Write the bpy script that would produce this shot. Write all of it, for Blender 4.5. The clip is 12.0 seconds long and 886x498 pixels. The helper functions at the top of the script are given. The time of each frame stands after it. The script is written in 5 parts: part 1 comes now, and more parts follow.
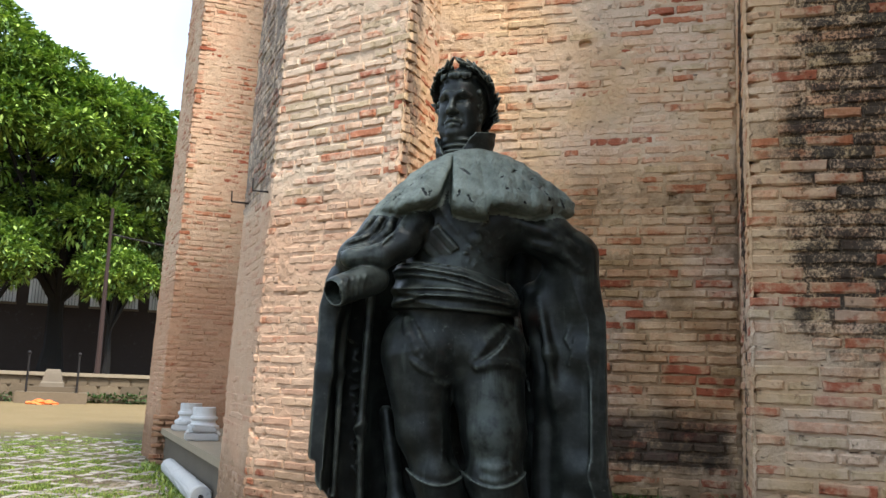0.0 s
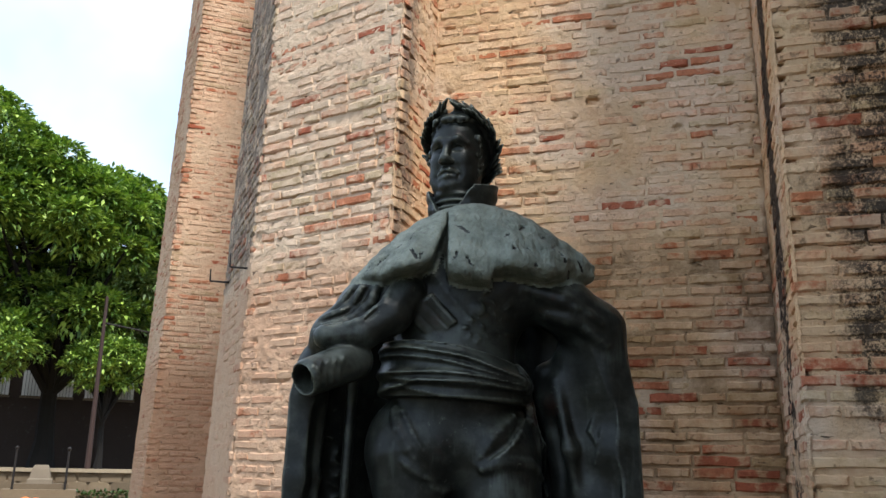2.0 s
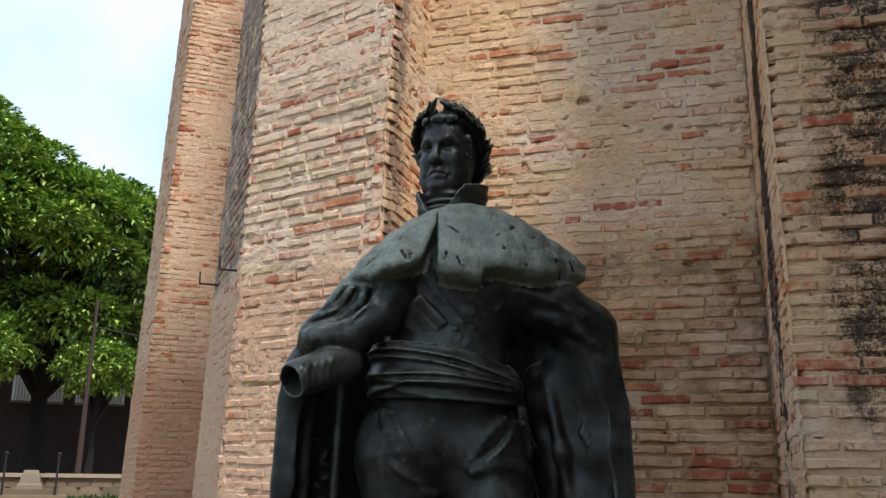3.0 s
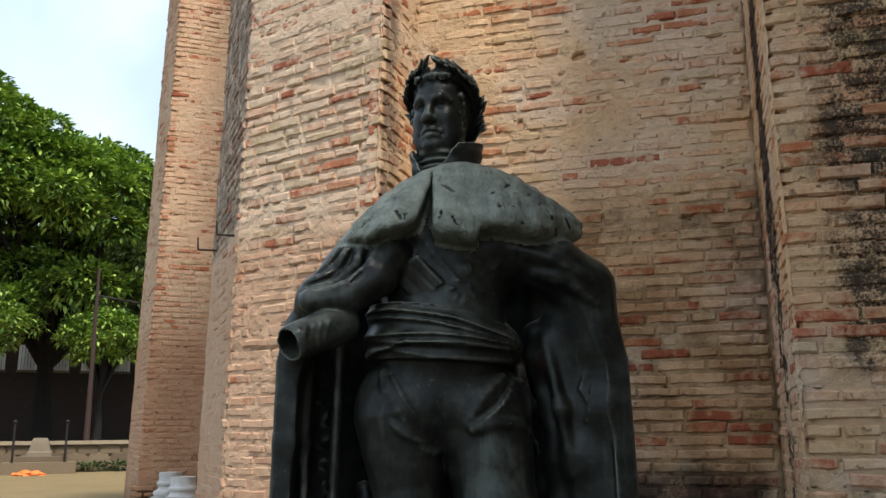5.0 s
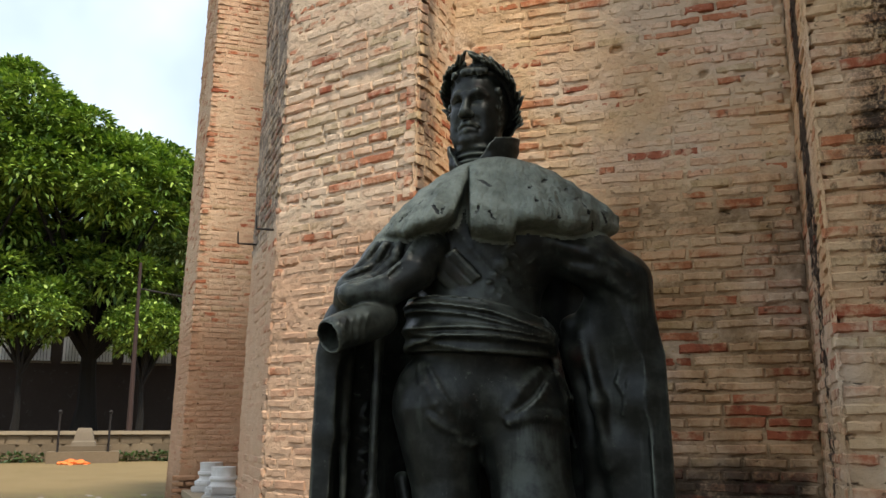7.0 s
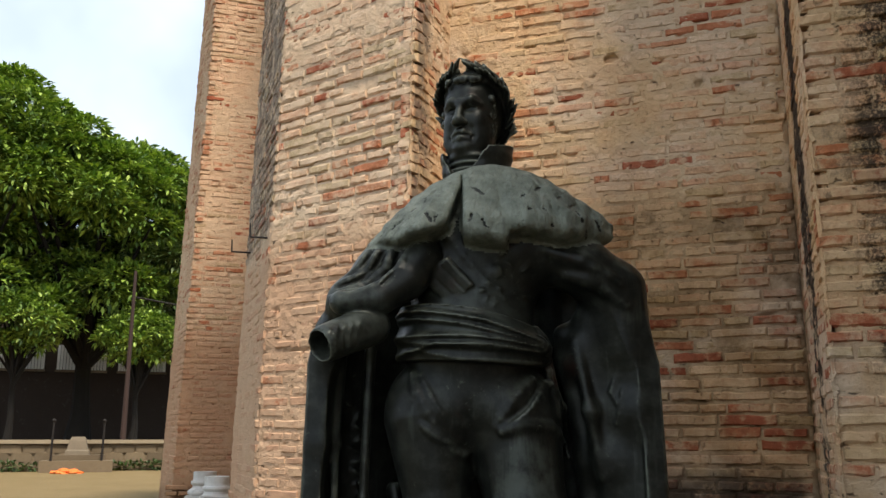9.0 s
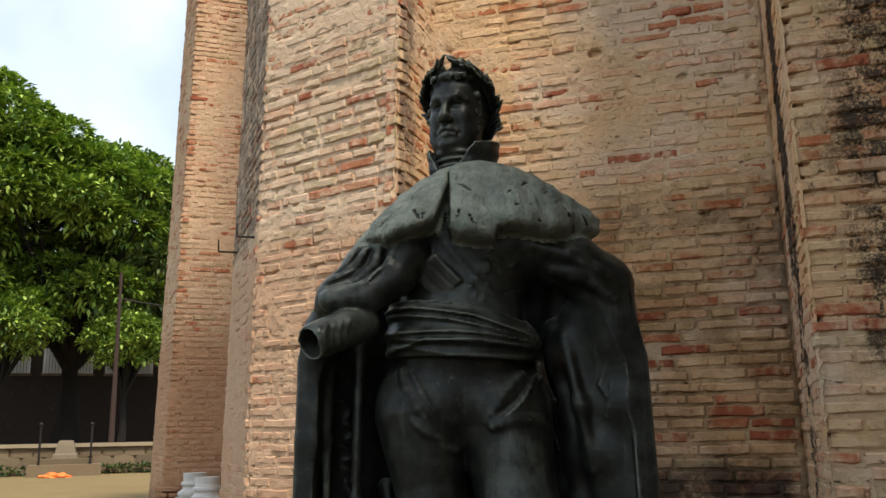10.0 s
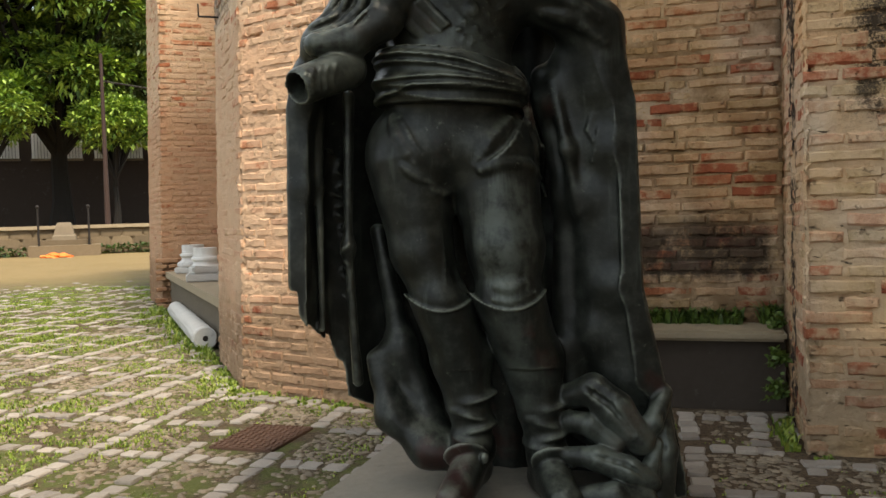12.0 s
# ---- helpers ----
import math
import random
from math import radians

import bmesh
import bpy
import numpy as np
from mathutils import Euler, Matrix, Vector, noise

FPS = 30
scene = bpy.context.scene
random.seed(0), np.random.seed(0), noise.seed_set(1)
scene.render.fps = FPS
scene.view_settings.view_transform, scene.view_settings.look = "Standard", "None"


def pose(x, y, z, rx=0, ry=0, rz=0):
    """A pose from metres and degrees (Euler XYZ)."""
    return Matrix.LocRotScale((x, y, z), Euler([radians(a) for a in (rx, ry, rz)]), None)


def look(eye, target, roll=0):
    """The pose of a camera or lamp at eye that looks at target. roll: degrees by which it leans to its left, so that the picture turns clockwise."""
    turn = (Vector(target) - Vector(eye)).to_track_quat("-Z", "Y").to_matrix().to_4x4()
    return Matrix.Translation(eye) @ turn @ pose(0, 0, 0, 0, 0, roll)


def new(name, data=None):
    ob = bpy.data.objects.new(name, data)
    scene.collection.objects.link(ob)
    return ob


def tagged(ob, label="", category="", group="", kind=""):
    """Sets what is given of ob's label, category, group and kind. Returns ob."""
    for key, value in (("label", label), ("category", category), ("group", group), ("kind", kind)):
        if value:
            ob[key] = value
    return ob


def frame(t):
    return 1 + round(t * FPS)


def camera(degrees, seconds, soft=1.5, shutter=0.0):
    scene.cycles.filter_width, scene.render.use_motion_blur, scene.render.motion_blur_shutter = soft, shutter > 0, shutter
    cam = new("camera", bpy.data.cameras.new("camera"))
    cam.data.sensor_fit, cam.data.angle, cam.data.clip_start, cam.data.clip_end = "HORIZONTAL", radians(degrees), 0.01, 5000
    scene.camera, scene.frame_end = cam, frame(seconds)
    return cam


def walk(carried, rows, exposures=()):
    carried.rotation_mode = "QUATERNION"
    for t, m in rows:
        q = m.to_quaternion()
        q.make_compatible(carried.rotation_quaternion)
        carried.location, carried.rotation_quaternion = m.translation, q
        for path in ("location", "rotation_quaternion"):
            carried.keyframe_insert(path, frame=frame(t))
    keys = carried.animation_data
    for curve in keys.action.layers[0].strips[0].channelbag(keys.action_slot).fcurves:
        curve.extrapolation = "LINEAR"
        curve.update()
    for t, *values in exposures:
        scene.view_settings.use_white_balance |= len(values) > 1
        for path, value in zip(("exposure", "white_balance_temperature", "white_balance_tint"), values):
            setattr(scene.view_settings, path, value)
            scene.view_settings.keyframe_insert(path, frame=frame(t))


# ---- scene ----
cam = camera(54.4, 12.0)
PATH = [
    (0, (0.801, -0.002, 1.075), (0.25, 1.896, 1.381), 2.1),
    (0.5, (0.799, 0.198, 1.105), (0.219, 2.076, 1.479), 1.6),
    (1, (0.7, 0.429, 1.126), (0.118, 2.296, 1.548), 2.0),
    (1.5, (0.661, 0.503, 1.129), (0.097, 2.368, 1.579), 1.7),
    (2, (0.666, 0.544, 1.132), (0.118, 2.402, 1.628), 1.1),
    (2.5, (0.664, 0.559, 1.13), (0.131, 2.417, 1.644), 1.0),
    (4.3, (0.672, 0.601, 1.126), (0.142, 2.478, 1.568), -0.4),
    (4.5, (0.671, 0.6, 1.124), (0.136, 2.477, 1.561), -0.9),
    (5, (0.676, 0.593, 1.13), (0.139, 2.475, 1.545), -0.5),
    (5.5, (0.681, 0.592, 1.128), (0.108, 2.465, 1.531), 0.4),
    (6, (0.685, 0.584, 1.124), (0.089, 2.455, 1.504), -0.8),
    (6.5, (0.684, 0.58, 1.122), (0.085, 2.448, 1.516), -0.3),
    (7, (0.681, 0.566, 1.126), (0.063, 2.426, 1.527), -0.0),
    (7.5, (0.674, 0.577, 1.133), (0.058, 2.431, 1.559), 0.5),
    (9.5, (0.688, 0.585, 1.125), (0.093, 2.447, 1.547), -0.4),
    (10, (0.684, 0.576, 1.123), (0.105, 2.445, 1.537), -1.0),
    (10.5, (0.678, 0.57, 1.101), (0.097, 2.459, 1.408), -0.7),
    (10.9, (0.68, 0.582, 1.075), (0.093, 2.485, 1.258), -1.1),
    (11, (0.675, 0.586, 1.062), (0.088, 2.492, 1.209), -1.3),
    (11.5, (0.678, 0.585, 1.027), (0.093, 2.498, 1.059), -1.8),
    (11.6, (0.679, 0.583, 1.021), (0.094, 2.495, 1.02), -1.9),
    (12, (0.685, 0.574, 1.006), (0.106, 2.486, 0.923), -1.6),
]
walk(cam, [(t, look(eye, target, roll)) for t, eye, target, roll in PATH],
     [(0, 1.22, 5900, 10), (0.5, 1.26, 5850, 10), (1.5, 1.06, 5850, 10), (2.5, 0.83, 5900, 10), (4.5, 0.71, 6100, 10), (7, 0.71, 6500, 10), (10, 0.68, 6700, 10), (11, 0.82, 6800, 10), (12, 1.13, 7150, 10)])

# ---- light ----
world = bpy.data.worlds.new("sky")
scene.world = world
world.use_nodes = True
wn, wl = world.node_tree.nodes, world.node_tree.links
sky = wn.new("ShaderNodeTexSky")
sky.sky_type, sky.sun_disc = "NISHITA", False
sky.sun_elevation, sky.sun_rotation = radians(58), radians(134)
sky.air_density, sky.dust_density = 1.0, 3.0
# thin bright cloud over the whole sky, broken by a little blue
wtc = wn.new("ShaderNodeTexCoord")
wnoise = wn.new("ShaderNodeTexNoise")
wnoise.inputs["Scale"].default_value, wnoise.inputs["Detail"].default_value = 2.2, 5
wramp = wn.new("ShaderNodeValToRGB")
wramp.color_ramp.elements[0].position, wramp.color_ramp.elements[1].position = 0.36, 0.6
wramp.color_ramp.elements[0].color = (0.4, 0.4, 0.4, 1)
wmix = wn.new("ShaderNodeMix")
wmix.data_type = "RGBA"
wmix.inputs["B"].default_value = (5.0, 5.75, 6.6, 1)
wl.new(wtc.outputs["Generated"], wnoise.inputs["Vector"])
wl.new(wnoise.outputs["Fac"], wramp.inputs["Fac"])
wl.new(wramp.outputs["Color"], wmix.inputs["Factor"])
wl.new(sky.outputs[0], wmix.inputs["A"])
wl.new(wmix.outputs["Result"], wn["Background"].inputs["Color"])
wn["Background"].inputs["Strength"].default_value = 0.132
sun = new("sun", bpy.data.lights.new("sun", "SUN"))
sun.data.energy, sun.data.angle, sun.data.color = 3.1, radians(8), (1, 0.92, 0.80)
sun.matrix_world = look((7.2, -6.9, 16), (0, 0, 0))


# ---- materials ----
class Nodes:
    """A short way to write node materials."""

    def __init__(self, name, rough=0.85, metal=0.0, spec=0.4):
        self.mat = bpy.data.materials.new(name)
        self.mat.use_nodes = True
        self.t = self.mat.node_tree
        self.b = self.t.nodes["Principled BSDF"]
        self.b.inputs["Roughness"].default_value = rough
        self.b.inputs["Metallic"].default_value = metal
        self.b.inputs["Specular IOR Level"].default_value = spec
        self.geo = self.t.nodes.new("ShaderNodeNewGeometry")
        self.pos = self.geo.outputs["Position"]

    def put(self, socket, value):
        if isinstance(value, bpy.types.NodeSocket):
            self.t.links.new(value, socket)
        elif isinstance(value, tuple) and len(value) == 3 and socket.type == "RGBA":
            socket.default_value = (*value, 1)
        else:
            socket.default_value = value

    def noise(self, scale, detail=4, rough=0.6, vec=None, stretch=None):
        n = self.t.nodes.new("ShaderNodeTexNoise")
        n.inputs["Scale"].default_value, n.inputs["Detail"].default_value, n.inputs["Roughness"].default_value = scale, detail, rough
        v = vec or self.pos
        if stretch:
            m = self.t.nodes.new("ShaderNodeMapping")
            m.inputs["Scale"].default_value = stretch
            self.t.links.new(v, m.inputs["Vector"])
            v = m.outputs["Vector"]
        self.t.links.new(v, n.inputs["Vector"])
        return n.outputs["Fac"]

    def math(self, op, a, b=0.0, clamp=False):
        n = self.t.nodes.new("ShaderNodeMath")
        n.operation, n.use_clamp = op, clamp
        self.put(n.inputs[0], a)
        self.put(n.inputs[1], b)
        return n.outputs[0]

    def ramp(self, fac, stops, constant=False):
        n = self.t.nodes.new("ShaderNodeValToRGB")
        r = n.color_ramp
        r.interpolation = "CONSTANT" if constant else "LINEAR"
        while len(r.elements) < len(stops):
            r.elements.new(0.5)
        for e, (p, c) in zip(r.elements, stops):
            e.position, e.color = p, (*c, 1)
        self.put(n.inputs["Fac"], fac)
        return n.outputs["Color"]

    def step(self, v, lo, hi):
        n = self.t.nodes.new("ShaderNodeMapRange")
        n.interpolation_type = "SMOOTHSTEP"
        self.put(n.inputs["Value"], v)
        n.inputs["From Min"].default_value, n.inputs["From Max"].default_value = lo, hi
        return n.outputs["Result"]

    def mix(self, fac, a, b, blend="MIX"):
        n = self.t.nodes.new("ShaderNodeMix")
        n.data_type, n.blend_type = "RGBA", blend
        self.put(n.inputs["Factor"], fac)
        self.put(n.inputs["A"], a)
        self.put(n.inputs["B"], b)
        return n.outputs["Result"]

    def xyz(self):
        n = self.t.nodes.new("ShaderNodeSeparateXYZ")
        self.t.links.new(self.pos, n.inputs[0])
        return n.outputs[0], n.outputs[1], n.outputs[2]

    def rand(self):
        o = self.t.nodes.new("ShaderNodeObjectInfo")
        return self.math("FRACT", self.math("ADD", o.outputs["Random"], self.geo.outputs["Random Per Island"]))

    def done(self, colour, height=None, strength=0.5, dist=0.01, rough=None):
        self.put(self.b.inputs["Base Color"], colour)
        if rough is not None:
            self.put(self.b.inputs["Roughness"], rough)
        if height is not None:
            n = self.t.nodes.new("ShaderNodeBump")
            n.inputs["Strength"].default_value, n.inputs["Distance"].default_value = strength, dist
            self.t.links.new(height, n.inputs["Height"])
            self.t.links.new(n.outputs[0], self.b.inputs["Normal"])
        return self.mat


MORTAR_A, MORTAR_B = (0.69, 0.525, 0.365), (0.52, 0.38, 0.26)


def wall_stains(m, colour, spared=None):
    """Lichen on the big pier, soot over the bench, damp and grey wash: the wall's own dirt."""
    x, y, z = m.xyz()
    big, fine = m.noise(1.3, 5), m.noise(9, 6, 0.7)
    wob = m.math("ADD", m.math("MULTIPLY", big, 0.9), m.math("MULTIPLY", fine, 0.35))
    ahead = m.step(m.math("MULTIPLY", y, -1.0), -4.5, -4.36)
    grit = m.noise(75, 6, 0.8)
    rag = m.math("ADD", wob, m.math("MULTIPLY", grit, 0.4))
    lichen = m.math("MULTIPLY", m.step(m.math("ADD", x, rag), 1.96, 2.20), m.step(m.math("ADD", z, m.math("MULTIPLY", rag, 1.5)), 2.35, 2.85))
    lichen = m.math("MULTIPLY", m.math("MULTIPLY", lichen, ahead), m.step(m.math("ADD", fine, m.math("MULTIPLY", m.math("SUBTRACT", grit, 0.5), 1.3)), 0.30, 0.54))
    if spared is not None:
        lichen = m.math("MULTIPLY", lichen, m.math("SUBTRACT", 1.0, m.math("MULTIPLY", spared, 0.75)))
    colour = m.mix(m.math("MULTIPLY", lichen, 0.93), colour, (0.026, 0.022, 0.020))
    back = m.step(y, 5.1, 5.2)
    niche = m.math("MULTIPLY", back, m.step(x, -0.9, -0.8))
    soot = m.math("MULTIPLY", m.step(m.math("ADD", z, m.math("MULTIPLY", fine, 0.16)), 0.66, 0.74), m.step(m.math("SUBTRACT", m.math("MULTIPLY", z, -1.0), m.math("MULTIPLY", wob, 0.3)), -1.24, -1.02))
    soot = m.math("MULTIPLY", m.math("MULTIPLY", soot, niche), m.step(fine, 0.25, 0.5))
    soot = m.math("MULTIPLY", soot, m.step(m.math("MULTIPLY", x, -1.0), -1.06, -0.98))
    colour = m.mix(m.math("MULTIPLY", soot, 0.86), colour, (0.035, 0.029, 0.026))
    # grey-brown tone of the lower courses in the niche, patchy and ragged at its upper edge
    low = m.math("MULTIPLY", niche, m.step(m.math("SUBTRACT", m.math("MULTIPLY", wob, 0.9), z), -2.05, -1.65))
    patch = m.math("ADD", m.math("MULTIPLY", m.step(m.noise(3.2, 6, 0.7), 0.40, 0.60), 0.55), 0.45)
    colour = m.mix(m.math("MULTIPLY", low, patch), colour, m.mix(1.0, colour, (0.38, 0.34, 0.29) if spared is None else (0.56, 0.50, 0.43), "MULTIPLY"))
    # ochre wash higher up
    ochre = m.math("MULTIPLY", m.step(x, -0.9, -0.8), m.math("MULTIPLY", m.step(m.noise(1.1, 4), 0.38, 0.58), 0.7))
    colour = m.mix(ochre, colour, m.mix(1.0, colour, (1.0, 0.86, 0.62), "MULTIPLY"))
    # rosy lime over the lower half of the leaning pier, brown weathering on the far one
    rosy = m.math("MULTIPLY", m.step(m.math("MULTIPLY", x, -1.0), 0.80, 0.88), m.step(m.math("SUBTRACT", m.math("MULTIPLY", wob, 0.4), z), -2.15, -1.85))
    colour = m.mix(rosy, colour, m.mix(1.0, colour, (0.86, 0.75, 0.69), "MULTIPLY"))
    colour = m.mix(m.step(m.math("MULTIPLY", x, -1.0), 3.9, 4.2), colour, m.mix(1.0, colour, (0.88, 0.81, 0.76), "MULTIPLY"))
    # ragged black run down the side of the big pier
    sway = m.math("ADD", y, m.math("MULTIPLY", m.math("SUBTRACT", m.noise(2.4, 5, 0.7), 0.5), 0.5))
    streak = m.math("MULTIPLY", m.math("MULTIPLY", m.step(sway, 4.58, 4.66), m.step(m.math("MULTIPLY", sway, -1.0), -4.98, -4.88)), m.step(x, 1.0, 1.03))
    streak = m.math("MULTIPLY", streak, m.step(m.math("ADD", fine, m.math("MULTIPLY", m.step(z, 1.6, 2.6), 0.16)), 0.42, 0.56))
    colour = m.mix(m.math("MULTIPLY", streak, 0.95), colour, (0.024, 0.018, 0.015))
    # grey crust on the two narrow sides of the leaning pier
    ab = m.math("MULTIPLY", m.math("MULTIPLY", m.step(m.math("SUBTRACT", y, m.math("MULTIPLY", z, 0.008)), 4.712, 4.735), m.step(m.math("MULTIPLY", sway, -1.0), -5.05, -4.88)), m.math("MULTIPLY", m.step(m.math("SUBTRACT", x, m.math("MULTIPLY", z, 0.021)), -0.94, -0.92), m.step(m.math("MULTIPLY", x, -1.0), 0.70, 0.74)))
    off = m.math("ADD", m.math("MULTIPLY", x, 0.786), m.math("MULTIPLY", y, 0.618))
    off = m.math("SUBTRACT", m.math("SUBTRACT", off, 1.6056), m.math("MULTIPLY", z, 0.02145))
    bc = m.math("MULTIPLY", m.math("MULTIPLY", m.step(m.math("MULTIPLY", off, -1.0), -0.05, -0.035), m.step(m.math("MULTIPLY", x, -1.0), 1.80, 1.86)), m.step(y, 5.05, 5.10))
    bc = m.math("MULTIPLY", m.math("MULTIPLY", bc, m.step(m.math("MULTIPLY", y, -1.0), -6.3, -6.2)), m.step(m.math("ADD", z, m.math("MULTIPLY", fine, 0.3)), 2.40, 2.55))
    crust = m.math("MULTIPLY", m.math("MAXIMUM", ab, bc), m.step(m.math("ADD", fine, m.math("MULTIPLY", grit, 0.5)), 0.58, 0.82))
    colour = m.mix(m.math("MULTIPLY", crust, 0.8), colour, (0.13, 0.105, 0.085))
    foot = m.math("MULTIPLY", m.step(m.math("ADD", m.math("MULTIPLY", z, -1.0), m.math("MULTIPLY", big, 1.2)), -0.22, 0.35), m.step(fine, 0.24, 0.50))
    return m.mix(m.math("MULTIPLY", foot, 0.8), colour, m.mix(1.0, colour, (0.42, 0.4, 0.36), "MULTIPLY"))


def brick_material():
    m = Nodes("weathered_brick", 0.9, spec=0.25)
    r = m.rand()
    tone = m.ramp(r, [(0.0, (0.72, 0.52, 0.365)), (0.14, (0.67, 0.445, 0.295)), (0.28, (0.74, 0.565, 0.41)), (0.42, (0.68, 0.42, 0.28)),
                      (0.53, (0.56, 0.43, 0.27)), (0.64, (0.68, 0.47, 0.33)), (0.75, (0.55, 0.27, 0.155)), (0.84, (0.50, 0.20, 0.105)), (0.93, (0.40, 0.13, 0.07))], True)
    fine, mid, big = m.noise(70, 6, 0.7), m.noise(14, 6, 0.65), m.noise(2.3, 5, 0.6)
    tone = m.mix(m.step(m.math("ADD", m.math("MULTIPLY", fine, 0.6), m.math("MULTIPLY", mid, 0.5)), 0.38, 0.68), m.mix(1.0, tone, (0.72, 0.66, 0.60), "MULTIPLY"), tone)
    x, y, z = m.xyz()
    redder = m.math("MULTIPLY", m.math("MULTIPLY", m.step(x, 0.2, 0.9), m.step(m.math("MULTIPLY", z, -1.0), -2.3, -1.5)), m.step(r, 0.68, 0.72))
    tone = m.mix(m.math("MULTIPLY", redder, 0.6), tone, (0.40, 0.13, 0.075))
    thick = m.math("MULTIPLY", m.math("MULTIPLY", m.step(m.math("MULTIPLY", z, -1.0), -2.45, -2.1), m.step(m.math("MULTIPLY", x, -1.0), 0.85, 0.95)), 0.09)
    cover = m.step(m.math("ADD", m.math("ADD", m.math("MULTIPLY", mid, 0.6), m.math("MULTIPLY", big, 0.55)), thick), 0.52, 0.64)
    mortar = m.mix(mid, MORTAR_B, MORTAR_A)
    colour = m.mix(m.math("MULTIPLY", cover, 0.75), tone, mortar)
    pit = m.step(m.noise(30, 5, 0.7), 0.60, 0.68)
    colour = m.mix(m.math("MULTIPLY", pit, 0.4), colour, (0.14, 0.10, 0.07))
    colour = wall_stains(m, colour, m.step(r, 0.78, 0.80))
    h = m.math("SUBTRACT", m.math("ADD", m.math("MULTIPLY", fine, 0.35), m.math("MULTIPLY", mid, 0.9)), m.math("MULTIPLY", pit, 0.6))
    return m.done(colour, h, 1.0, 0.012)


def mortar_material():
    m = Nodes("lime_mortar", 0.95, spec=0.2)
    fine, mid = m.noise(55, 6, 0.7), m.noise(9, 6, 0.65)
    colour = m.mix(mid, (0.50, 0.372, 0.255), (0.70, 0.538, 0.378))
    rose = m.step(m.noise(1.7, 5, 0.6), 0.46, 0.62)
    colour = m.mix(m.math("MULTIPLY", rose, 0.4), colour, m.mix(1.0, colour, (1.0, 0.86, 0.80), "MULTIPLY"))
    hole = m.step(m.noise(20, 4, 0.6, None, (0.8, 0.8, 2.0)), 0.64, 0.71)
    colour = m.mix(m.math("MULTIPLY", hole, 0.75), colour, (0.06, 0.045, 0.033))
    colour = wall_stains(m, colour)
    h = m.math("SUBTRACT", m.math("ADD", m.math("MULTIPLY", fine, 0.4), mid), m.math("MULTIPLY", hole, 1.4))
    return m.done(colour, h, 1.0, 0.02)


def bronze_material():
    m = Nodes("dark_bronze", 0.45, metal=0.3, spec=0.30)
    fine, mid, big = m.noise(80, 6, 0.65), m.noise(17, 6, 0.62), m.noise(3.2, 5)
    colour = m.ramp(mid, [(0.3, (0.0085, 0.0093, 0.0078)), (0.5, (0.0165, 0.0182, 0.0152)), (0.75, (0.040, 0.045, 0.037))])
    run = m.noise(9, 5, 0.6, None, (3.2, 3.2, 0.35))
    colour = m.mix(m.math("MULTIPLY", m.step(run, 0.56, 0.74), 0.35), colour, (0.07, 0.085, 0.07))
    colour = m.mix(m.math("MULTIPLY", m.step(big, 0.60, 0.70), 0.55), colour, (0.050, 0.017, 0.013))
    fleck = m.step(m.noise(24, 6, 0.78), 0.60, 0.70)
    colour = m.mix(m.math("MULTIPLY", m.math("MULTIPLY", fleck, m.step(big, 0.44, 0.58)), 0.55), colour, (0.15, 0.17, 0.13))
    worn = m.step(m.math("ADD", m.geo.outputs["Pointiness"], m.math("MULTIPLY", m.math("SUBTRACT", mid, 0.5), 0.05)), 0.507, 0.575)
    colour = m.mix(m.math("MULTIPLY", worn, 0.8), colour, (0.17, 0.185, 0.15))
    # upward faces painted paler: skylight on the tops is put into the colour
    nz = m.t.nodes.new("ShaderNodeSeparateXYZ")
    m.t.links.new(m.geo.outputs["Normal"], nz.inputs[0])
    top_light = m.math("MULTIPLY", m.step(nz.outputs[2], 0.2, 0.9), m.step(mid, 0.35, 0.65))
    colour = m.mix(m.math("MULTIPLY", top_light, 0.5), colour, (0.13, 0.14, 0.105))
    # pale patina on the heaped drapery, the cuff and sleeve; paler patches on the thigh, the breast
    x, y, z = m.xyz()
    for px, pz, wide, flat, much in ((0.10, 0.93, 0.011, 0.22, 0.6), (0.45, 0.27, 0.030, 1.0, 0.65), (-0.38, 1.46, 0.022, 1.0, 0.55), (-0.03, 1.50, 0.030, 1.3, 0.35), (0.10, 0.50, 0.012, 0.12, 0.3)):
        far = m.math("ADD", m.math("POWER", m.math("SUBTRACT", x, px), 2.0), m.math("MULTIPLY", m.math("POWER", m.math("SUBTRACT", z, pz), 2.0), flat))
        pale_spot = m.step(m.math("MULTIPLY", m.math("ADD", far, m.math("MULTIPLY", m.math("SUBTRACT", run, 0.5), 0.03)), -1.0), -wide, -wide * 0.1)
        colour = m.mix(m.math("MULTIPLY", pale_spot, m.math("MULTIPLY", m.step(mid, 0.25, 0.6), much)), colour, (0.090, 0.104, 0.088))
    rough = m.math("ADD", m.math("MULTIPLY", mid, 0.26), 0.26)
    return m.done(colour, m.math("ADD", m.math("MULTIPLY", fine, 0.5), mid), 0.25, 0.006, rough)


